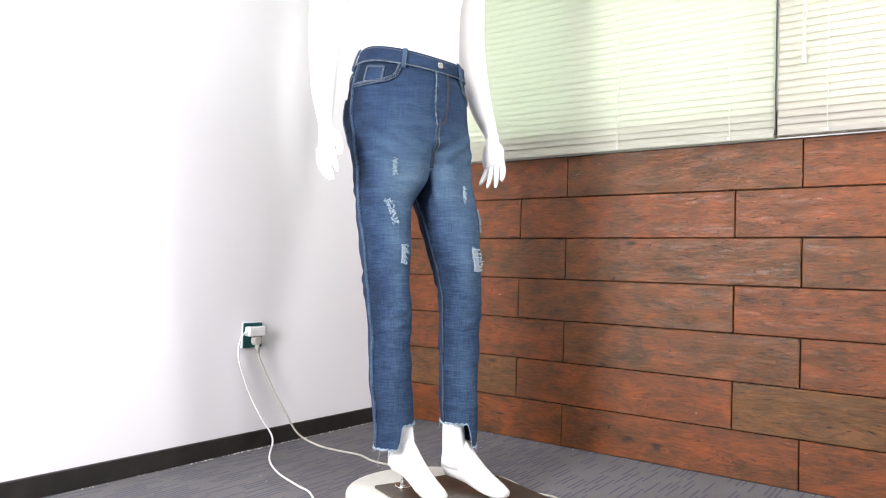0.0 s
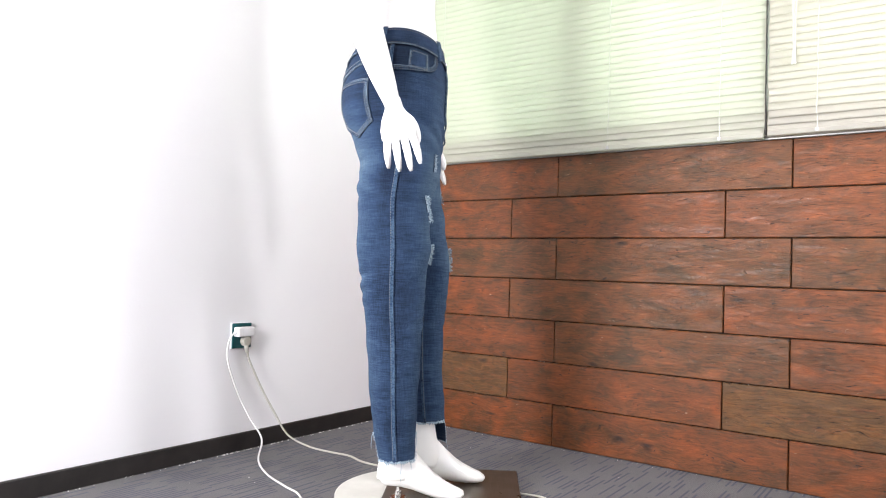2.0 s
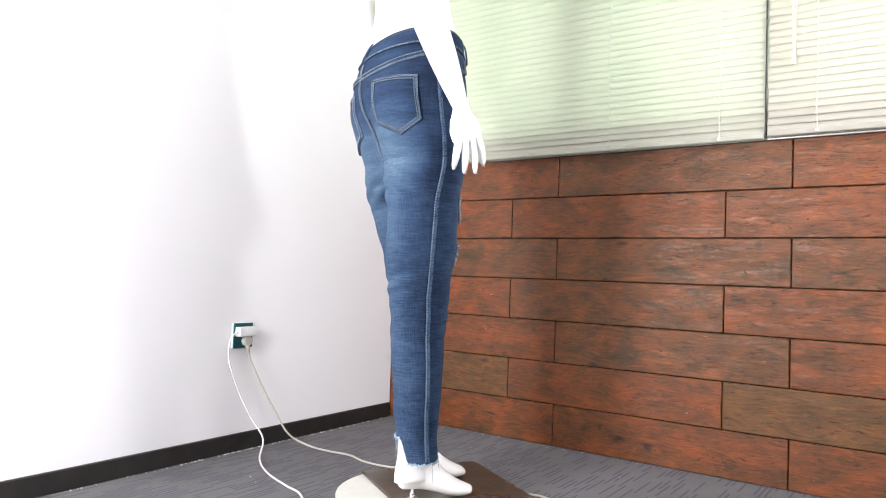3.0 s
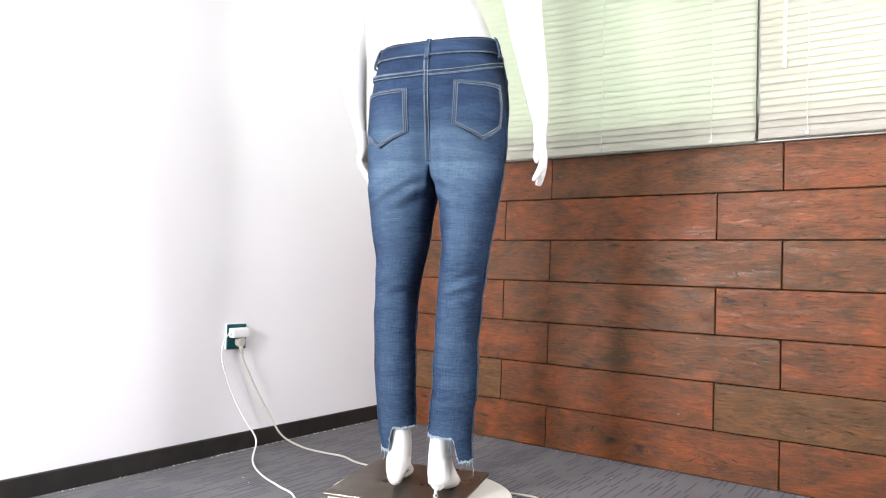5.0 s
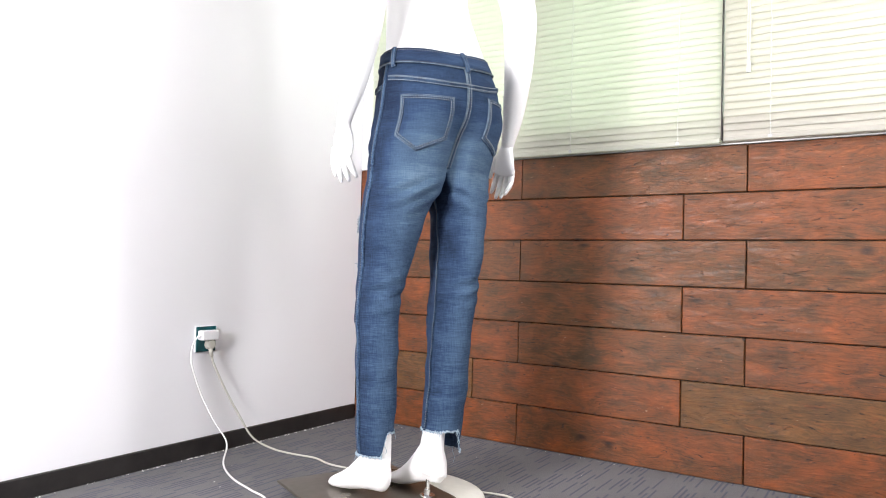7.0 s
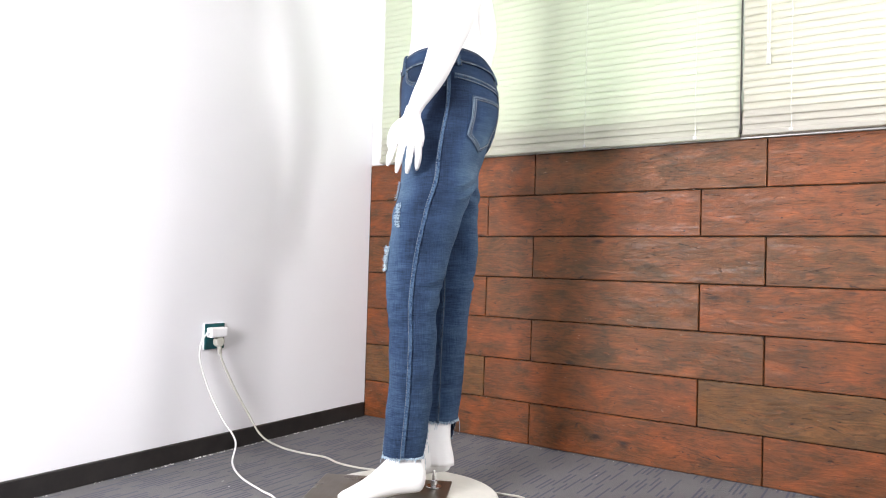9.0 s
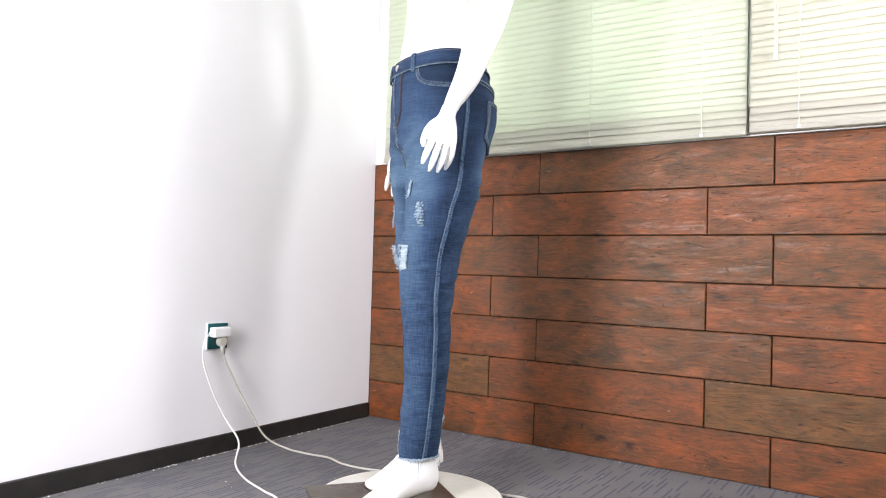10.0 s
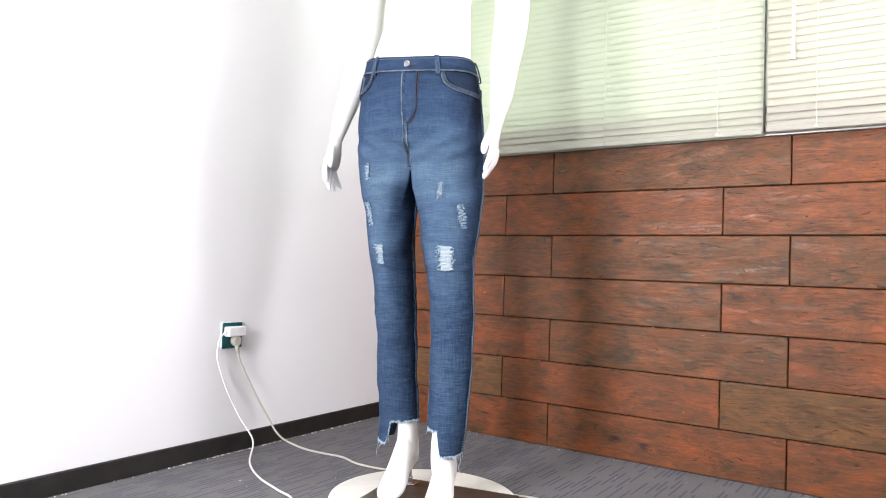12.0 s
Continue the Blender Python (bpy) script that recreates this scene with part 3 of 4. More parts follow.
def leg_ring(side, z, out=0.0):
    """The closed ring of one leg at height z: front middle, outside, back middle, inside. side: 1 her left, -1 her right."""
    xc, yc, hx, hy = table(LEG_L if side > 0 else LEG_R, z)
    ring = []
    t = smooth01((CROTCH - z) / 0.12)
    for k in range(ARC + 1):
        u = k / ARC
        a = 180 * u
        p = hip_point(CROTCH, side * a, out)
        e = radians(-50 + 280 * u)
        q = Vector((xc + side * (hx + out) * math.sin(e), yc - (hy + out) * math.cos(e), z))
        ring.append(Vector((p.x, p.y, z)).lerp(q, t))
    f, b = ring[0], ring[-1]
    for k in range(1, INNER):
        u = k / INNER
        p = hip_point(CROTCH, 180, out).lerp(hip_point(CROTCH, 0, out), u)
        e = radians(230 + 80 * u)
        q = Vector((xc + side * (hx + out) * math.sin(e), yc - (hy + out) * math.cos(e), z))
        ring.append(Vector((p.x, p.y, z)).lerp(q, t))
    fold = smooth01((CROTCH - z) / 0.06)
    knee = 0.004 * math.exp(-((z - 0.56) / 0.05) ** 2)
    for i, p in enumerate(ring):
        d = Vector((p.x - xc, p.y - yc, 0)).normalized()
        w = noise.noise(Vector((p.x * 13 + side * 5, p.y * 13, z * 17))) * 0.0052
        w += noise.noise(Vector((p.x * 28 + side * 3, p.y * 28, z * 22))) * 0.0014
        rear = max(0, d.y)
        w += rear * 0.003 * math.exp(-((z - 0.575) / 0.045) ** 2) * math.sin(z * 170 + p.x * 60 + side)
        w += rear * 0.0045 * math.exp(-((z - 0.83) / 0.05) ** 2) * math.sin(z * 150 + p.x * side * 80)
        w += max(0, -d.y) * 0.002 * math.exp(-((z - 0.5) / 0.06) ** 2) * math.sin(z * 170 - p.x * 70)
        if side > 0:
            w -= rear * 0.0065 * math.exp(-((z - 0.566 - 0.12 * (p.x - xc)) / 0.009) ** 2)
        else:
            w -= rear * 0.004 * math.exp(-((z - 0.6 + 0.25 * (p.x - xc)) / 0.011) ** 2)
        ring[i] = p + d * w * fold
    return ring


def hem(side, i):
    """Height of the raw hem at point i of the ring: long outside, cut short inside."""
    n = ARC + INNER
    u = (i % n) / ARC if i % n <= ARC else 1 + (i % n - ARC) / INNER
    low, high = (0.152, 0.212)
    if u > 1:
        h = 1.0
    else:
        front = 0.2 if side > 0 else 0.24
        h = max(smooth01((front - u) / 0.05), smooth01((u - (0.765 if side > 0 else 0.7)) / 0.06))
    return low + (high - low) * h + 0.0035 * noise.noise(Vector((i * 0.9, side * 7.7, 0.3)))


def leg_point(side, z, u, out=0.0):
    """On one leg: u 0 front middle, 0.5 outside, 1 back middle, 1..2 round the inside."""
    ring = leg_ring(side, z, out)
    n = len(ring)
    x = (u * ARC if u <= 1 else ARC + (u - 1) * INNER) % n
    i = int(x)
    return ring[i].lerp(ring[(i + 1) % n], x - i)


def jeans_body():
    bm = bmesh.new()
    n = 2 * ARC
    levels = [CROTCH + (WAIST - CROTCH) * k / 26 for k in range(26, 0, -1)]
    rows = [[bm.verts.new(hip_point(z, 360 * k / n)) for k in range(n)] for z in levels]
    # the fork
    fork = {k: bm.verts.new(hip_point(CROTCH, 360 * k / n)) for k in range(n)}
    saddle = [bm.verts.new(hip_point(CROTCH, 180).lerp(hip_point(CROTCH, 0), k / INNER) + Vector((0, 0, -0.012 * math.sin(math.pi * k / INNER)))) for k in range(1, INNER)]
    rows.append([fork[k] for k in range(n)])
    for a, b in zip(rows, rows[1:]):
        for k in range(n):
            bm.faces.new((a[k], a[(k + 1) % n], b[(k + 1) % n], b[k]))
    for side in (1, -1):
        top = [fork[(side * k) % n] for k in range(ARC + 1)] + saddle
        zs = [CROTCH - 0.012 - 0.008 * k for k in range(82)]
        zs = [z for z in zs if z > 0.235]
        count = len(top)
        last = top
        for z in zs:
            now = [bm.verts.new(p) for p in leg_ring(side, z)]
            for k in range(count):
                j = (k + 1) % count
                bm.faces.new((last[k], last[j], now[j], now[k]) if side < 0 else (last[j], last[k], now[k], now[j]))
            last = now
        z0 = zs[-1]
        for step in range(1, 7):
            now = []
            for k in range(count):
                z = z0 + (hem(side, k) - z0) * step / 6
                now.append(bm.verts.new(leg_ring_cached(side, z, k)))
            for k in range(count):
                j = (k + 1) % count
                bm.faces.new((last[k], last[j], now[j], now[k]) if side < 0 else (last[j], last[k], now[k], now[j]))
            last = now
    return bm


def leg_ring_cached(side, z, k):
    return leg_ring(side, z)[k]


JEANS = at_axis("jeans", "faded blue distressed skinny jeans with raw step hems", "jeans")


def jeans():
    bm = jeans_body()
    body = part("denim_body", bm, DENIM, JEANS, smooth=True)
    mod = body.modifiers.new("cloth", "SOLIDIFY")
    mod.thickness, mod.offset = 0.0022, -1
    sub = body.modifiers.new("round", "SUBSURF")
    sub.levels = sub.render_levels = 1


jeans()


def ribbon(pts, normals, width, thick=0.0016):
    """A low flat strip laid along pts on a surface with those normals."""
    bm = bmesh.new()
    rows = []
    for i, (p, nn) in enumerate(zip(pts, normals)):
        d = (pts[min(i + 1, len(pts) - 1)] - pts[max(i - 1, 0)]).normalized()
        s = d.cross(nn).normalized() * width / 2
        rows.append([bm.verts.new(q) for q in (p - s - nn * 0.001, p - s * 0.8 + nn * thick, p + s * 0.8 + nn * thick, p + s - nn * 0.001)])
    for a, b in zip(rows, rows[1:]):
        for k in range(4):
            bm.faces.new((a[k], a[(k + 1) % 4], b[(k + 1) % 4], b[k]))
    bm.faces.new(rows[0])
    bm.faces.new(rows[-1][::-1])
    return bm


def dashes(pts, normals, length=0.0028, gap=0.0034, width=0.0022, lift=0.0034):
    """A row of small raised stitches along pts."""
    bm = bmesh.new()
    seg = [(b - a).length for a, b in zip(pts, pts[1:])]
    total, x = sum(seg), 0.001

    def along(s):
        for i, l in enumerate(seg):
            if s <= l or i == len(seg) - 1:
                f = min(1, s / max(l, 1e-9))
                return pts[i].lerp(pts[i + 1], f), normals[i].lerp(normals[i + 1], f).normalized()
            s -= l

    while x + length < total:
        (a, na), (b, nb) = along(x), along(x + length)
        d = (b - a).normalized()
        s = d.cross(na).normalized() * width / 2
        lo = [a - s, a + s, b + s, b - s]
        vs = [bm.verts.new(q) for q in lo] + [bm.verts.new(q + nn * lift) for q, nn in ((a - s * 0.6, na), (a + s * 0.6, na), (b + s * 0.6, nb), (b - s * 0.6, nb))]
        for q in ((4, 5, 6, 7), (0, 1, 5, 4), (1, 2, 6, 5), (2, 3, 7, 6), (3, 0, 4, 7)):
            bm.faces.new([vs[i] for i in q])
        x += length + gap
    return bm


def hip_line(pairs, steps=6):
    """Points and normals on the hips through (z, angle) pairs."""
    flat = spline([(z, a / 100, 0) for z, a in pairs], steps)
    pts = [hip_point(p.x, p.y * 100) for p in flat]
    nor = []
    for p in flat:
        q = hip_point(p.x, p.y * 100, 0.01) - hip_point(p.x, p.y * 100)
        nor.append(Vector((q.x, q.y, 0)).normalized())
    return pts, nor


def leg_line(side, u, z0, z1, steps=40):
    pts, nor = [], []
    for k in range(steps + 1):
        z = z0 + (z1 - z0) * k / steps
        uu = u(z) if callable(u) else u
        p = leg_point(side, z, uu)
        xc, yc, hx, hy = table(LEG_L if side > 0 else LEG_R, z)
        pts.append(p)
        nor.append(Vector((p.x - xc, (p.y - yc) * (hx / hy) ** 2, 0)).normalized())
    return pts, nor


def shifted(pts, nor, d):
    out = []
    for i, p in enumerate(pts):
        t = (pts[min(i + 1, len(pts) - 1)] - pts[max(i - 1, 0)]).normalized()
        out.append(p + t.cross(nor[i]).normalized() * d)
    return out


def seam(name, pts, nor, width=0.009, stitches=(-0.0025, 0.0025), material=None, label=""):
    pts = [p + q * 0.0018 for p, q in zip(pts, nor)]
    s = part(name, ribbon(pts, nor, width, 0.0024), material or SEAM_DARK, JEANS, label, smooth=False)
    if name in ("back_rise", "yoke_seam", "front_pocket", "front_rise"):
        edge = shifted(pts, nor, width * (0.5 if name != "front_rise" else -0.5))
        part("worn_edge", ribbon(edge, nor, 0.0018, 0.0028), PALE_EDGE, s, "pale worn seam edge, its highlight in the colour")
    for d in stitches:
        part("stitching", dashes(shifted(pts, nor, d), nor), STITCH_PALE if name in ("back_rise", "yoke_seam") else STITCH, s, "pale stitching")
    return s


def jeans_details():
    # waistband
    bm = bmesh.new()
    n = 96
    rows = []
    for z, o in ((1.146, 0.0), (1.147, 0.0045), (1.166, 0.005), (1.184, 0.0042), (1.188, 0.001), (1.186, -0.004), (1.15, -0.006)):
        rows.append([bm.verts.new(hip_point(z, 360 * k / n, o)) for k in range(n)])
    for a, b in zip(rows, rows[1:]):
        for k in range(n):
            bm.faces.new((a[k], a[(k + 1) % n], b[(k + 1) % n], b[k]))
    band = part("waistband", bm, DENIM_BAND, JEANS, "denim waistband", smooth=True)
    for z in (1.150, 1.182):
        pts = [hip_point(z, a, 0.0048) for a in range(0, 361, 4)]
        nor = [Vector((math.sin(radians(a)), -math.cos(radians(a)), 0)) for a in range(0, 361, 4)]
        part("stitching", dashes(pts, nor, lift=0.0012), STITCH, band, "pale stitching")
    pts = [hip_point(1.1475, a, 0.0046) for a in range(0, 361, 4)]
    nor = [Vector((math.sin(radians(a)), -math.cos(radians(a)), 0)) for a in range(0, 361, 4)]
    part("worn_edge", ribbon(pts, nor, 0.0024, 0.0014), PALE_EDGE, band, "pale worn lower edge, its highlight in the colour")
    # belt loops
    for a in (-34, 32, 105, 180, -105):
        pts = [hip_point(z, a, o) for z, o in ((1.136, 0.002), (1.139, 0.0065), (1.15, 0.0085), (1.17, 0.009), (1.185, 0.0075), (1.19, 0.004))]
        d = Vector((math.sin(radians(a)), -math.cos(radians(a)), 0))
        loop = part("belt_loop", ribbon(pts, [d] * len(pts), 0.0125, 0.0028), SEAM, JEANS, "denim belt loop")
        for e in (-0.004, 0.004):
            part("stitching", dashes(shifted(pts, [d] * len(pts), e), [d] * len(pts), lift=0.0034), STITCH, loop, "pale stitching")
    # button and buttonhole
    p = hip_point(1.166, 3, 0.005)
    part("button", disc(bmesh.new(), 0.0088, 0, 0.006, 0.002, 24), CHROME, JEANS, "silver metal button", m=Matrix.Translation(p) @ pose(0, 0, 0, 90, 0, 2))
    pts = [hip_point(1.166, a, 0.005) for a in (6, 8, 10, 12)]
    part("buttonhole", ribbon(pts, [Vector((0, -1, 0))] * 4, 0.003, 0.001), RUST, JEANS, "rust thread buttonhole")
    # fly
    flap = bmesh.new()
    cols = []
    for i in range(9):
        a = i * 1.6
        low = 1.0 + 0.045 * (i / 8) ** 2
        cols.append([flap.verts.new(hip_point(1.147 + (low - 1.147) * j / 14, a, 0.0026 if 0 < i < 8 else 0.0005)) for j in range(15)])
    for a, b in zip(cols, cols[1:]):
        for j in range(14):
            flap.faces.new((a[j], b[j], b[j + 1], a[j + 1]))
    ob = part("fly_flap", flap, DENIM, JEANS, smooth=True)
    ob.modifiers.new("cloth", "SOLIDIFY").thickness = 0.0015
    pts, nor = hip_line([(1.146, 0), (1.1, 0), (1.05, 0.5), (1.0, 1.5)])
    seam("fly_edge", pts, nor, 0.012, (0.003,))
    pts, nor = hip_line([(1.146, 13), (1.08, 12.5), (1.03, 11), (1.008, 7), (1.0, 2)])
    for d in (-0.002, 0.002):
        part("stitching", dashes(shifted(pts, nor, d), nor, lift=0.0048), RUST, ob, "rust stitching of the fly")
    pts, nor = hip_line([(1.146, 0), (1.1, 0), (1.05, 0.5), (1.0, 1.5)])
    part("worn_edge", ribbon([p + q * 0.004 - Vector((0.004, 0, 0)) for p, q in zip(pts, nor)], nor, 0.0026, 0.002), PALE_EDGE, ob, "pale worn fly edge, its highlight in the colour")
    pts, nor = hip_line([(1.0, 1), (0.96, 0), (0.92, 0), (0.888, 0)])
    seam("front_rise", pts, nor, 0.013, (-0.0035, 0.0035))
    pts, nor = hip_line([(1.146, 180), (1.05, 180), (0.95, 180), (0.888, 180)])
    seam("back_rise", pts, nor, 0.013, (-0.004, 0.004))
    # yoke
    for s in (1, -1):
        pts, nor = hip_line([(1.1, 180), (1.1 - 0.002 * s, 180 - s * 25), (1.107 - 0.005 * s, 180 - s * 55), (1.116 - 0.008 * s, 180 - s * 82)])
        seam("yoke_seam", pts, nor, 0.013, (-0.004, 0.004))
        # front scoop pockets
        pts, nor = hip_line([(1.143, s * 37), (1.115, s * 40), (1.098, s * 50), (1.09, s * 68), (1.088, s * 88)])
        seam("front_pocket", pts, nor, 0.012, label="curved front pocket edge")
        facing = bmesh.new()
        cols = []
        for i in range(13):
            a = 38 + i * 4.2
            low = 1.089 + 0.05 * max(0.0, (62 - a) / 24) ** 2
            cols.append([facing.verts.new(hip_point(low + (1.147 - low) * j / 6, s * a, 0.0016)) for j in range(7)])
        for a, b in zip(cols, cols[1:]):
            for j in range(6):
                facing.faces.new((a[j], b[j], b[j + 1], a[j + 1]) if s > 0 else (a[j + 1], b[j + 1], b[j], a[j]))
        part("pocket_facing", facing, DENIM_DARK, JEANS, "darker denim inside the front pocket", smooth=True).modifiers.new("cloth", "SOLIDIFY").thickness = 0.001
        # side seams on the hip
        pts, nor = hip_line([(1.146, s * 92), (1.05, s * 91), (0.96, s * 90), (0.888, s * 90)])
        seam("side_seam", pts, nor, 0.010, (0.003,), SEAM)
        # outer and inner leg seams
        pts, nor = leg_line(s, 0.5, 0.885, 0.158, 60)
        seam("outseam", pts, nor, 0.011, (0.004,), SEAM)
        pts, nor = leg_line(s, 1.5, 0.86, 0.214, 60)
        seam("inseam", pts, nor, 0.008, (-0.0015,))
    # coin pocket in the right scoop
    coin = pocket([(1.135, -52), (1.135, -72), (1.094, -73), (1.093, -52)], "coin_pocket")
    # back pockets
    pocket([(1.064, 164.5), (1.061, 116.5), (0.957, 118.5), (0.919, 141), (0.955, 166)], "back_pocket")
    pocket([(1.078, 202), (1.067, 247), (0.967, 247), (0.934, 225), (0.97, 200)], "back_pocket")


def pocket(corners, name):
    """A patch of denim sewn on the hips; corners as (z, angle)."""
    bm = bmesh.new()
    za, aa = [c[0] for c in corners], [c[1] for c in corners]
    n = 14
    if len(corners) == 5:
        tl, tr, br, tip, bl = corners
    else:
        tl, tr, br, bl = corners
        tip = ((br[0] + bl[0]) / 2, (br[1] + bl[1]) / 2)
    grid = []
    for i in range(n + 1):
        u = i / n
        top = (tl[0] + (tr[0] - tl[0]) * u, tl[1] + (tr[1] - tl[1]) * u)
        low = tuple(bl[k] + (tip[k] - bl[k]) * u * 2 for k in (0, 1)) if u < 0.5 else tuple(tip[k] + (br[k] - tip[k]) * (u * 2 - 1) for k in (0, 1))
        col = []
        for j in range(n + 1):
            v = j / n
            z, a = top[0] + (low[0] - top[0]) * v, top[1] + (low[1] - top[1]) * v
            edge = min(u, 1 - u, v, 1 - v)
            col.append((z, a, 0.0022 + 0.0012 * smooth01(edge * 6)))
        grid.append(col)
    front = [[bm.verts.new(hip_point(z, a, o)) for z, a, o in col] for col in grid]
    back = [[bm.verts.new(hip_point(z, a, -0.001)) for z, a, o in col] for col in grid]
    for i in range(n):
        for j in range(n):
            bm.faces.new((front[i][j], front[i + 1][j], front[i + 1][j + 1], front[i][j + 1]))
    rim = [(i, 0) for i in range(n)] + [(n, j) for j in range(n)] + [(i, n) for i in range(n, 0, -1)] + [(0, j) for j in range(n, 0, -1)]
    for (i, j), (k, l) in zip(rim, rim[1:] + rim[:1]):
        bm.faces.new((front[i][j], front[k][l], back[k][l], back[i][j]))
    bmesh.ops.delete(bm, geom=[v for v in bm.verts if not v.link_faces], context="VERTS")
    pk = part(name, bm, DENIM, JEANS, "stitched denim patch pocket", smooth=True)
    for d in (0.08, 0.01, 0.055, 0.13):
        ring, nor = [], []
        for a, b in zip(corners, corners[1:] + corners[:1]):
            for k in range(8):
                z, an = a[0] + (b[0] - a[0]) * k / 8, a[1] + (b[1] - a[1]) * k / 8
                zc, ac = sum(za) / len(za), sum(aa) / len(aa)
                z, an = z + (zc - z) * d, an + (ac - an) * d
                ring.append(hip_point(z, an, 0.003))
                nor.append(Vector((math.sin(radians(an)), -math.cos(radians(an)), 0)))
        if d == 0.08:
            part("pocket_border", ribbon(ring + ring[:1], nor + nor[:1], 0.0105, 0.0019), SEAM_DARK, pk, "dark double-stitched border")
        elif d == 0.01:
            part("worn_edge", ribbon(ring + ring[:1], nor + nor[:1], 0.002, 0.0022), PALE_EDGE, pk, "pale worn pocket edge, its highlight in the colour")
        else:
            part("stitching", dashes(ring + ring[:1], nor + nor[:1], lift=0.003, width=0.0017), STITCH_PALE if name == "back_pocket" else STITCH, pk, "pale stitching")
    return pk


jeans_details()


def rips():
    """Frayed holes: pale cross threads, some patch of white cotton, ragged blue tufts round them."""
    rng = random.Random(11)
    spots = [(1, 0.648, 0.225, 0.036, 0.06, True, 0.0), (1, 0.757, 0.32, 0.018, 0.06, False, 0.25), (1, 0.823, 0.18, 0.009, 0.042, False, 0.0),
             (-1, 0.659, 0.175, 0.018, 0.047, True, 0.05), (-1, 0.769, 0.26, 0.017, 0.062, False, 0.25), (-1, 0.88, 0.22, 0.008, 0.042, False, 0.0)]
    for side, zc, u0, w, h, patch, slope in spots:
        pts, nor = leg_line(side, u0, zc + h / 2, zc - h / 2, 10)
        rip = part("rip", ribbon(pts, nor, w * 0.72 if patch else w * 0.5, 0.0012), FRAY if patch else SEAM, JEANS, "frayed rip with white threads")
        bm = bmesh.new()
        for k in range(int(900 * w * (2.4 if patch else 5.0)) + 40):
            t = rng.random()
            i = min(9, int(t * 10))
            p, nn = pts[i].lerp(pts[i + 1], t * 10 - i), nor[i]
            across = Vector((0, 0, 1)).cross(nn).normalized()
            border = rng.random() < 0.6
            if border and patch:
                off = rng.choice((-1, 1)) * w * rng.uniform(0.42, 0.6)
                p = p + across * off if rng.random() < 0.5 else (pts[0] if rng.random() < 0.5 else pts[-1]) + across * rng.uniform(-0.5, 0.5) * w
            else:
                p = p + across * (rng.uniform(-0.5, 0.5) * w + slope * (t - 0.5) * h)
            d = (across * rng.uniform(-1, 1) + Vector((0, 0, rng.uniform(-0.9, 0.5))) + nn * rng.uniform(0.1, 0.6)).normalized()
            l = rng.uniform(0.003, 0.009)
            b = p + nn * 0.0025
            tube(bm, [b, b + d * l * 0.5 + nn * 0.001, b + d * l], [0.0009, 0.0008, 0.0003], 4)
        part("frayed_edge", bm, FRAY, rip, "ragged blue-white threads")
        if patch:
            bm = bmesh.new()
            rows = max(5, int(h / 0.0034))
            for k in range(rows):
                t = (k + 0.5) / rows
                i = min(9, int(t * 10))
                p, nn = pts[i].lerp(pts[i + 1], t * 10 - i), nor[i]
                across = Vector((0, 0, 1)).cross(nn).normalized()
                line = [p + across * w * q + nn * (0.0022 + 0.0008 * rng.random()) + Vector((0, 0, rng.uniform(-0.0012, 0.0012))) for q in (-rng.uniform(0.3, 0.52), -0.2, 0.2, rng.uniform(0.3, 0.52))]
                if rng.random() < (0.8 if w > 0.03 else 0.4):
                    tube(bm, line, 0.0013, 5)
            part("cross_threads", bm, THREAD, rip, "white cotton cross threads")


rips()


def hem_fringe():
    rng = random.Random(3)
    for side in (1, -1):
        bm = bmesh.new()
        n = ARC + INNER
        xc, yc, hx, hy = table(LEG_L if side > 0 else LEG_R, 0.16)
        for k in range(n * 9):
            x = k / 9
            i = int(x)
            a = leg_ring_cached(side, hem(side, i), i)
            b = leg_ring_cached(side, hem(side, i + 1), (i + 1) % n)
            p = a.lerp(b, x - i)
            d = Vector((p.x - xc, p.y - yc, 0)).normalized()
            p = p + Vector((0, 0, rng.uniform(0, 0.004))) + d * rng.uniform(-0.001, 0.001)
            l = rng.uniform(0.0015, 0.0058) if rng.random() < 0.985 else rng.uniform(0.01, 0.026)
            e = p + d * rng.uniform(-0.2, 0.7) * min(l, 0.008) + Vector((rng.uniform(-0.3, 0.3) * l, rng.uniform(-0.3, 0.3) * l, -l))
            tube(bm, [p, p.lerp(e, 0.5) + d * 0.0005, e], [0.0009, 0.0007, 0.0003], 4)
        for u, l in ((0.2, 0.05), (0.44, 0.045), (0.78, 0.04), (0.8, 0.03)):
            p = leg_point(side, hem(side, int(u * ARC)) + 0.002, u)
            d = Vector((p.x - xc, p.y - yc, 0)).normalized()
            tube(bm, spline([p, p + d * 0.004 + Vector((0.003, 0, -l * 0.3)), p + d * 0.003 + Vector((-0.003, 0.002, -l * 0.7)), p + d * 0.005 + Vector((0.001, 0, -l))], 4), 0.0006, 4)
        part("hem_fringe", bm, FRAY, JEANS, "raw frayed hem threads")


hem_fringe()


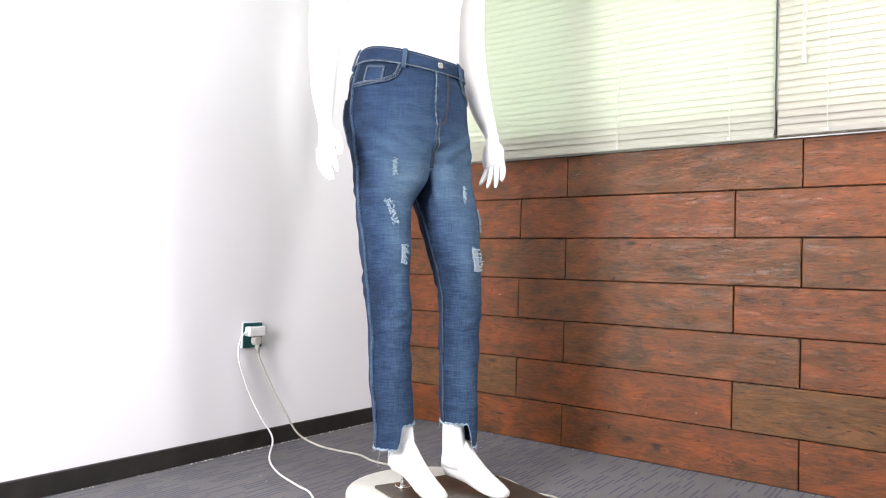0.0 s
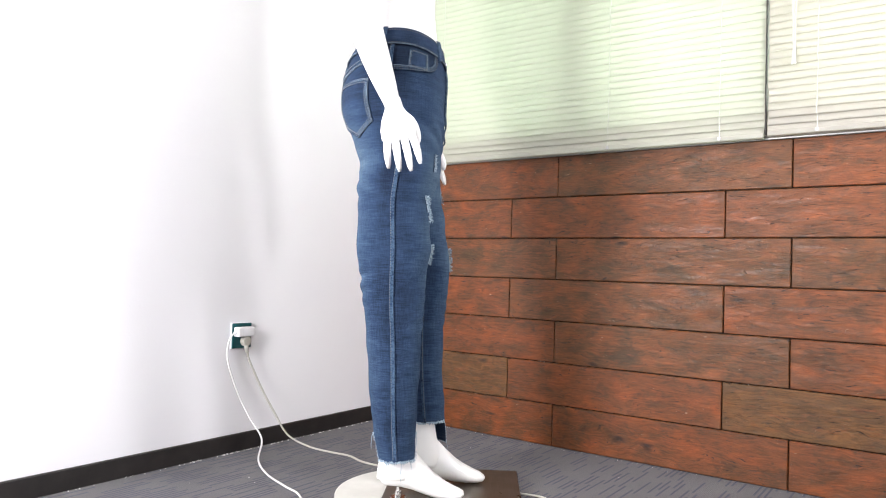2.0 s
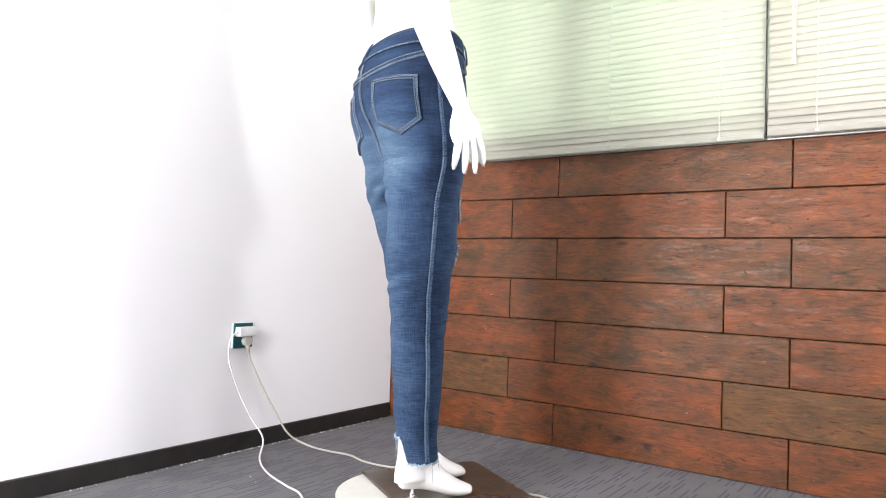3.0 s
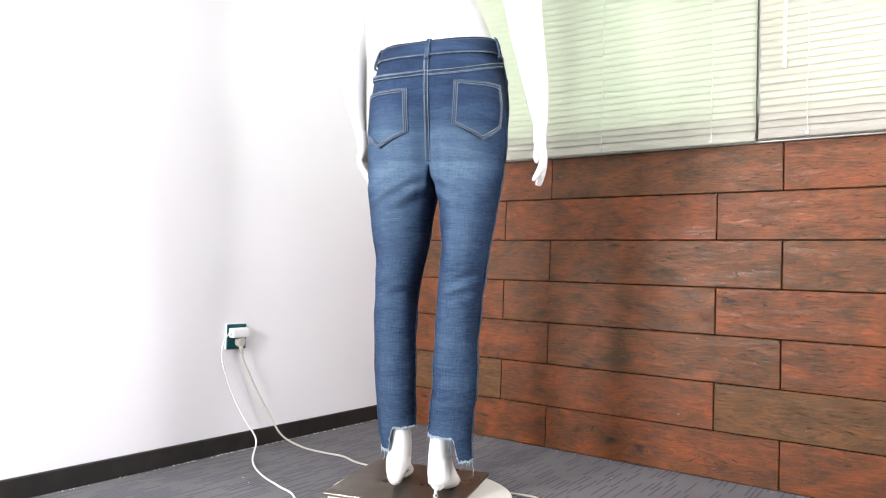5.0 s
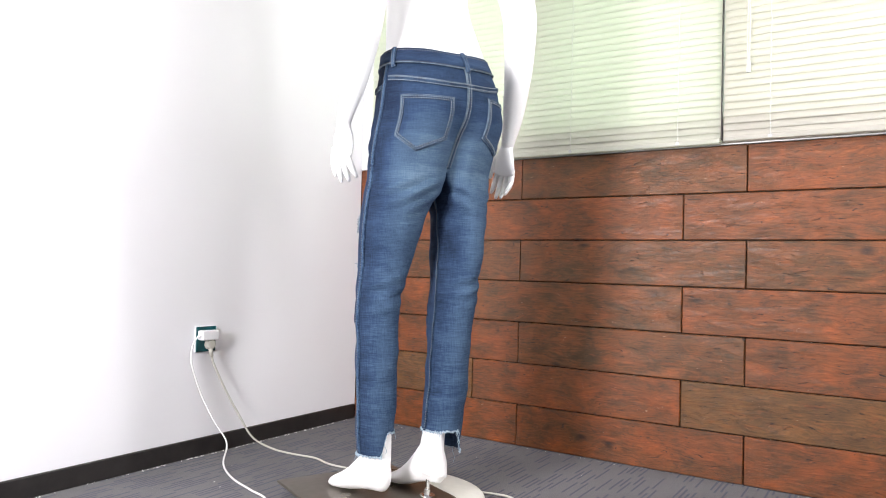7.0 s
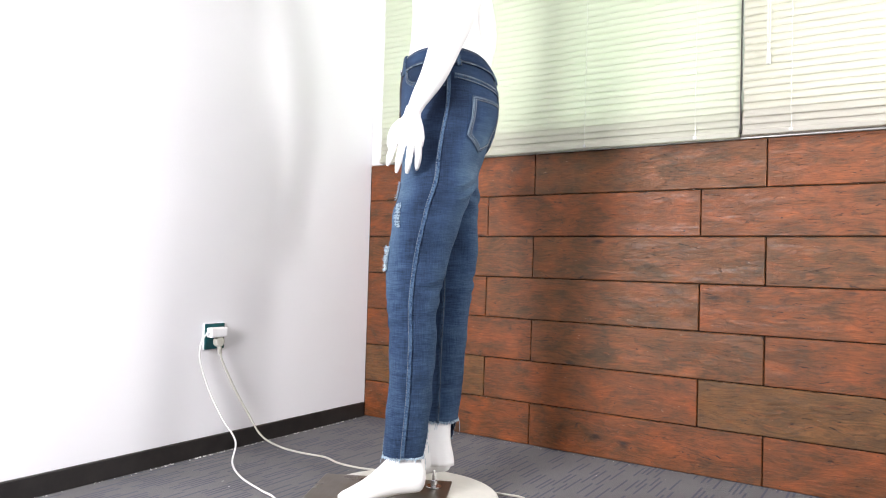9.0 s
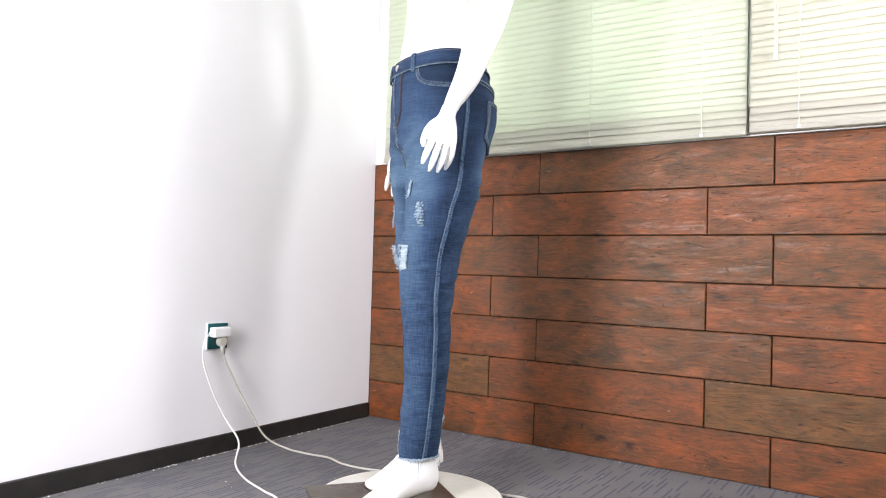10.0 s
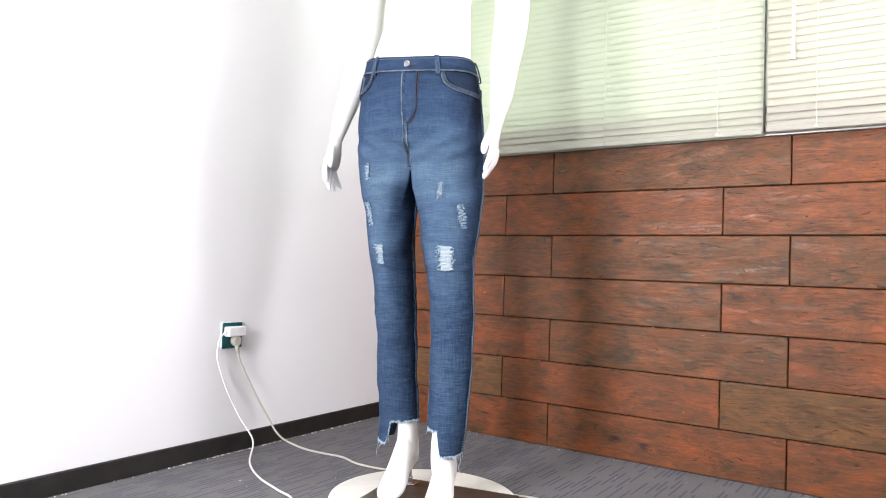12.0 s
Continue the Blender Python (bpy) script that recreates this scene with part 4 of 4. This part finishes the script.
# ---------------------------------------------------------------- the mannequin
def loft(bm, rows, sides=36, power=2.2):
    """Rings of (z, centre x, centre y, half width, half depth) joined from bottom to top."""
    zs = sorted(r[0] for r in rows)
    steps = [zs[0] + (zs[-1] - zs[0]) * k / 36 for k in range(37)]
    rings = []
    for z in steps:
        xc, yc, hx, hy = table(rows, z)
        ring = []
        for k in range(sides):
            a = k * math.tau / sides
            s, c = math.sin(a), math.cos(a)
            r = (abs(s) ** power + abs(c) ** power) ** (-1 / power)
            ring.append(bm.verts.new((xc + hx * s * r, yc - hy * c * r, z)))
        rings.append(ring)
    for a, b in zip(rings, rings[1:]):
        for k in range(sides):
            bm.faces.new((a[k], a[(k + 1) % sides], b[(k + 1) % sides], b[k]))
    bm.faces.new(rings[0][::-1])
    bm.faces.new(rings[-1])


def foot(bm, heel, toe, lift, ankle, width):
    """A smooth bare foot from heel to toe, raised by lift at the heel, below the ankle (x, y)."""
    h, t = Vector((*heel, 0)), Vector((*toe, 0))
    d = (t - h)
    length = d.length
    d.normalize()
    s = Vector((-d.y, d.x, 0))
    rings = []
    sides = 24
    prof = [(-0.075, 0.22, 0.024, 0.95, 0.032), (-0.06, 0.42, 0.052, 0.97, 0.018), (-0.035, 0.57, 0.075, 1.0, 0.008), (0.0, 0.68, 0.095, 1.0, 0.002), (0.08, 0.78, 0.115, 1.0, 0), (0.2, 0.78, 0.122, 0.92, 0),
            (0.33, 0.76, 0.108, 0.75, 0), (0.46, 0.84, 0.085, 0.5, 0), (0.6, 0.95, 0.064, 0.22, 0), (0.74, 1.0, 0.048, 0.06, 0), (0.86, 0.93, 0.036, 0.0, 0), (0.95, 0.72, 0.026, 0.02, 0.001), (1.0, 0.35, 0.012, 0.2, 0.003)]
    for u, w, high, up, rise in prof:
        c = h + d * length * u
        base = PLATE_TOP + lift * up + rise
        ring = []
        for k in range(sides):
            a = k * math.tau / sides
            cx, cz = math.cos(a), math.sin(a)
            ring.append(bm.verts.new(c + s * width * w * cx * (1 - 0.25 * max(0, cz)) + Vector((0, 0, base + high * (0.5 + 0.5 * (abs(cz) ** 0.8) * (1 if cz > 0 else -1))))))
        rings.append(ring)
    for a, b in zip(rings, rings[1:]):
        for k in range(sides):
            bm.faces.new((a[k], a[(k + 1) % sides], b[(k + 1) % sides], b[k]))
    bm.faces.new(rings[0][::-1])
    bm.faces.new(rings[-1])


def hand(bm, wrist, tip, forward, palm_side, spread):
    """A relaxed hand hanging from the wrist; forward: where the thumb points, palm_side: towards the thigh."""
    w, t = Vector(wrist), Vector(tip)
    d = (t - w).normalized()
    f = (Vector(forward) - d * Vector(forward).dot(d)).normalized()
    p = d.cross(f)
    if p.dot(Vector(palm_side)) < 0:
        p = -p
    length = (t - w).length
    knuckle = w + d * length * 0.48
    rings = []
    for u, a, b in ((-0.08, 0.0185, 0.0175), (0.05, 0.0205, 0.017), (0.2, 0.032, 0.0165), (0.36, 0.039, 0.015), (0.5, 0.039, 0.012), (0.55, 0.034, 0.008)):
        c = w + d * length * u + p * (0.006 * math.sin(u * 5))
        rings.append([bm.verts.new(c + f * a * math.cos(k * math.tau / 20) + p * b * math.sin(k * math.tau / 20)) for k in range(20)])
    for r, q in zip(rings, rings[1:]):
        for k in range(20):
            bm.faces.new((r[k], r[(k + 1) % 20], q[(k + 1) % 20], q[k]))
    bm.faces.new(rings[-1])
    for k, (off, ln, curl) in enumerate(((0.029, 0.44, 0.010), (0.010, 0.52, 0.012), (-0.010, 0.49, 0.016), (-0.028, 0.4, 0.020))):
        a = knuckle + f * off
        b = a + d * length * ln * 0.5 + f * off * spread + p * curl * 0.4
        c = a + d * length * ln + f * off * spread * 1.6 + p * curl * 1.5
        tube(bm, spline([a - d * 0.01, a + d * 0.008, b, c], 4), [0.0085] * 4 + [0.0088] * 4 + [0.0082] * 2 + [0.0072, 0.006, 0.0035], 12)
    a = w + d * length * 0.12 + f * 0.012
    tube(bm, spline([a, a + d * 0.03 + f * 0.023 + p * 0.010, a + d * 0.055 + f * 0.028 + p * 0.018, a + d * 0.076 + f * 0.026 + p * 0.02], 4),
         [0.009, 0.0105, 0.0118, 0.0118, 0.011, 0.0105, 0.01, 0.0098, 0.0095, 0.009, 0.008, 0.0062, 0.0035], 12)


def mannequin():
    bm = bmesh.new()
    loft(bm, [(1.10, -0.057, 0.1, 0.14, 0.11), (1.15, -0.056, 0.095, 0.143, 0.11), (1.2, -0.053, 0.091, 0.137, 0.101), (1.25, -0.044, 0.088, 0.128, 0.092), (1.30, -0.034, 0.086, 0.117, 0.087),
              (1.36, -0.027, 0.084, 0.114, 0.088), (1.45, -0.025, 0.08, 0.128, 0.1), (1.52, -0.025, 0.085, 0.138, 0.105), (1.58, -0.025, 0.095, 0.15, 0.085),
              (1.62, -0.025, 0.1, 0.13, 0.065), (1.65, -0.025, 0.1, 0.075, 0.055), (1.7, -0.025, 0.095, 0.052, 0.052), (1.74, -0.025, 0.092, 0.05, 0.05)])
    # arms
    right = [(-0.180, 0.105, 1.585), (-0.224, 0.135, 1.54), (-0.250, 0.165, 1.43), (-0.267, 0.184, 1.33), (-0.277, 0.177, 1.26), (-0.288, 0.16, 1.18), (-0.304, 0.126, 1.08), (-0.312, 0.098, 1.005), (-0.316, 0.082, 0.96)]
    left = [(0.130, 0.105, 1.585), (0.174, 0.135, 1.54), (0.186, 0.15, 1.43), (0.187, 0.146, 1.32), (0.182, 0.124, 1.23), (0.179, 0.1, 1.165), (0.180, 0.07, 1.085), (0.180, 0.034, 1.02), (0.178, 0.014, 0.97)]
    rad = [0.045, 0.052, 0.049, 0.047, 0.044, 0.039, 0.031, 0.0205, 0.012]
    for pts in (right, left):
        line = spline(pts, 5)
        rr = [rad[min(int(i / 5), 8)] + (rad[min(int(i / 5) + 1, 8)] - rad[min(int(i / 5), 8)]) * (i % 5) / 5 for i in range(len(line))]
        tube(bm, line, rr, 24)
    hand(bm, (-0.314, 0.089, 0.985), (-0.328, 0.058, 0.838), (0.05, -1, 0), (1, 0, 0), 0.15)
    hand(bm, (0.179, 0.022, 0.995), (0.176, -0.004, 0.85), (0.1, -1, 0), (-1, 0, 0), 0.15)
    loft(bm, [(1.13, -0.1, 0.09, 0.06, 0.09), (0.95, -0.118, 0.088, 0.055, 0.07), (0.8, -0.134, 0.092, 0.048, 0.06), (0.6, -0.124, 0.09, 0.04, 0.05), (0.42, -0.111, 0.087, 0.036, 0.044)])
    loft(bm, [(1.13, 0.01, 0.09, 0.06, 0.09), (0.95, 0.03, 0.08, 0.055, 0.07), (0.8, 0.044, 0.062, 0.05, 0.06), (0.6, 0.061, 0.024, 0.04, 0.05), (0.42, 0.066, 0.018, 0.036, 0.042)])
    # shins inside the jeans and feet
    loft(bm, [(0.45, -0.112, 0.087, 0.036, 0.044), (0.3, -0.098, 0.084, 0.036, 0.042), (0.21, -0.075, 0.08, 0.025, 0.036), (0.16, -0.071, 0.077, 0.026, 0.039), (0.12, -0.073, 0.078, 0.029, 0.046), (0.095, -0.074, 0.082, 0.027, 0.044)], 28)
    foot(bm, (-0.075, 0.106), (-0.062, -0.094), 0.036, (-0.07, 0.08), 0.035)
    loft(bm, [(0.45, 0.067, 0.019, 0.036, 0.043), (0.3, 0.06, 0.018, 0.035, 0.042), (0.21, 0.05, 0.014, 0.025, 0.034), (0.16, 0.05, 0.01, 0.027, 0.037), (0.12, 0.054, 0.008, 0.029, 0.042), (0.09, 0.056, 0.012, 0.027, 0.04)], 28)
    foot(bm, (0.055, 0.042), (0.092, -0.158), 0.02, (0.05, 0.03), 0.035)
    ob = part("mannequin", bm, GLOSS_WHITE, smooth=True)
    ob.location = (*SPIN_AXIS, 0)
    return tagged(ob, "glossy white mannequin wearing jeans on a round turntable", "mannequin")


MANNEQUIN = mannequin()


# ---------------------------------------------------------------- wall tiles, one by one
def tiles():
    made = {}
    kinds = {"r": TILE_RED, "b": TILE_BROWN, "o": TILE_OLIVE}
    courses = ("rbrbrbr", "rrrbrrb", "bbbrbrb", "rbrrbrr", "rbrbrrb", "orobror", "rrrbrrr")      # tone of each tile, top course first
    for row in range(7):
        z0 = WALL_TOP - (row + 1) * TILE_H
        start = -0.010 if row % 2 == 0 else -0.201
        for k in range(7):
            x0 = max(start + k * TILE_L, 0.0)
            x1 = min(start + (k + 1) * TILE_L, 4.2)
            if x1 - x0 < 0.02:
                continue
            w = round(x1 - x0, 3)
            tone = courses[row][k]
            if (w, tone) not in made:
                made[w, tone] = mesh_of(boxed(0.0015, w - 0.0015, 0.0, 0.0115, 0.0015, TILE_H - 0.0015, bevel=0.0022), "tile")
                made[w, tone].materials.append(kinds[tone])
            part("tile", made[w, tone], None, WALL_NORTH, m=pose(x0, random.uniform(-0.0006, 0.0006), z0))


tiles()


def motions():
    spin = [(0, 72.6), (0.5, 85.9), (1, 99.6), (1.5, 113.1), (2, 126.7), (2.5, 140.1), (3, 153.1), (5, 201.8), (5.5, 213.7), (6, 225.7), (6.5, 237.8), (7, 250.1),
            (7.5, 262.7), (9.5, 313.6), (10, 326.4), (10.5, 339.1), (11, 351.6), (11.5, 363.9), (12, 376.1)]
    for thing, spot in ((TURNTABLE, DISC_AT), (STAND, SPIN_AXIS)):
        walk(thing, [(t, pose(*spot, 0, 0, 0, a)) for t, a in spin])
    sway = {0: 0.009, 0.5: 0.003, 1: 0.001}          # a slight sway as the table starts
    for thing in (JEANS, MANNEQUIN):
        walk(thing, [(t, pose(SPIN_AXIS[0] + 0.82 * sway.get(t, 0), SPIN_AXIS[1] + 0.58 * sway.get(t, 0), 0, 0.461, -0.656, 0) @ pose(0, 0, 0, 0, 0, a)) for t, a in spin])


motions()
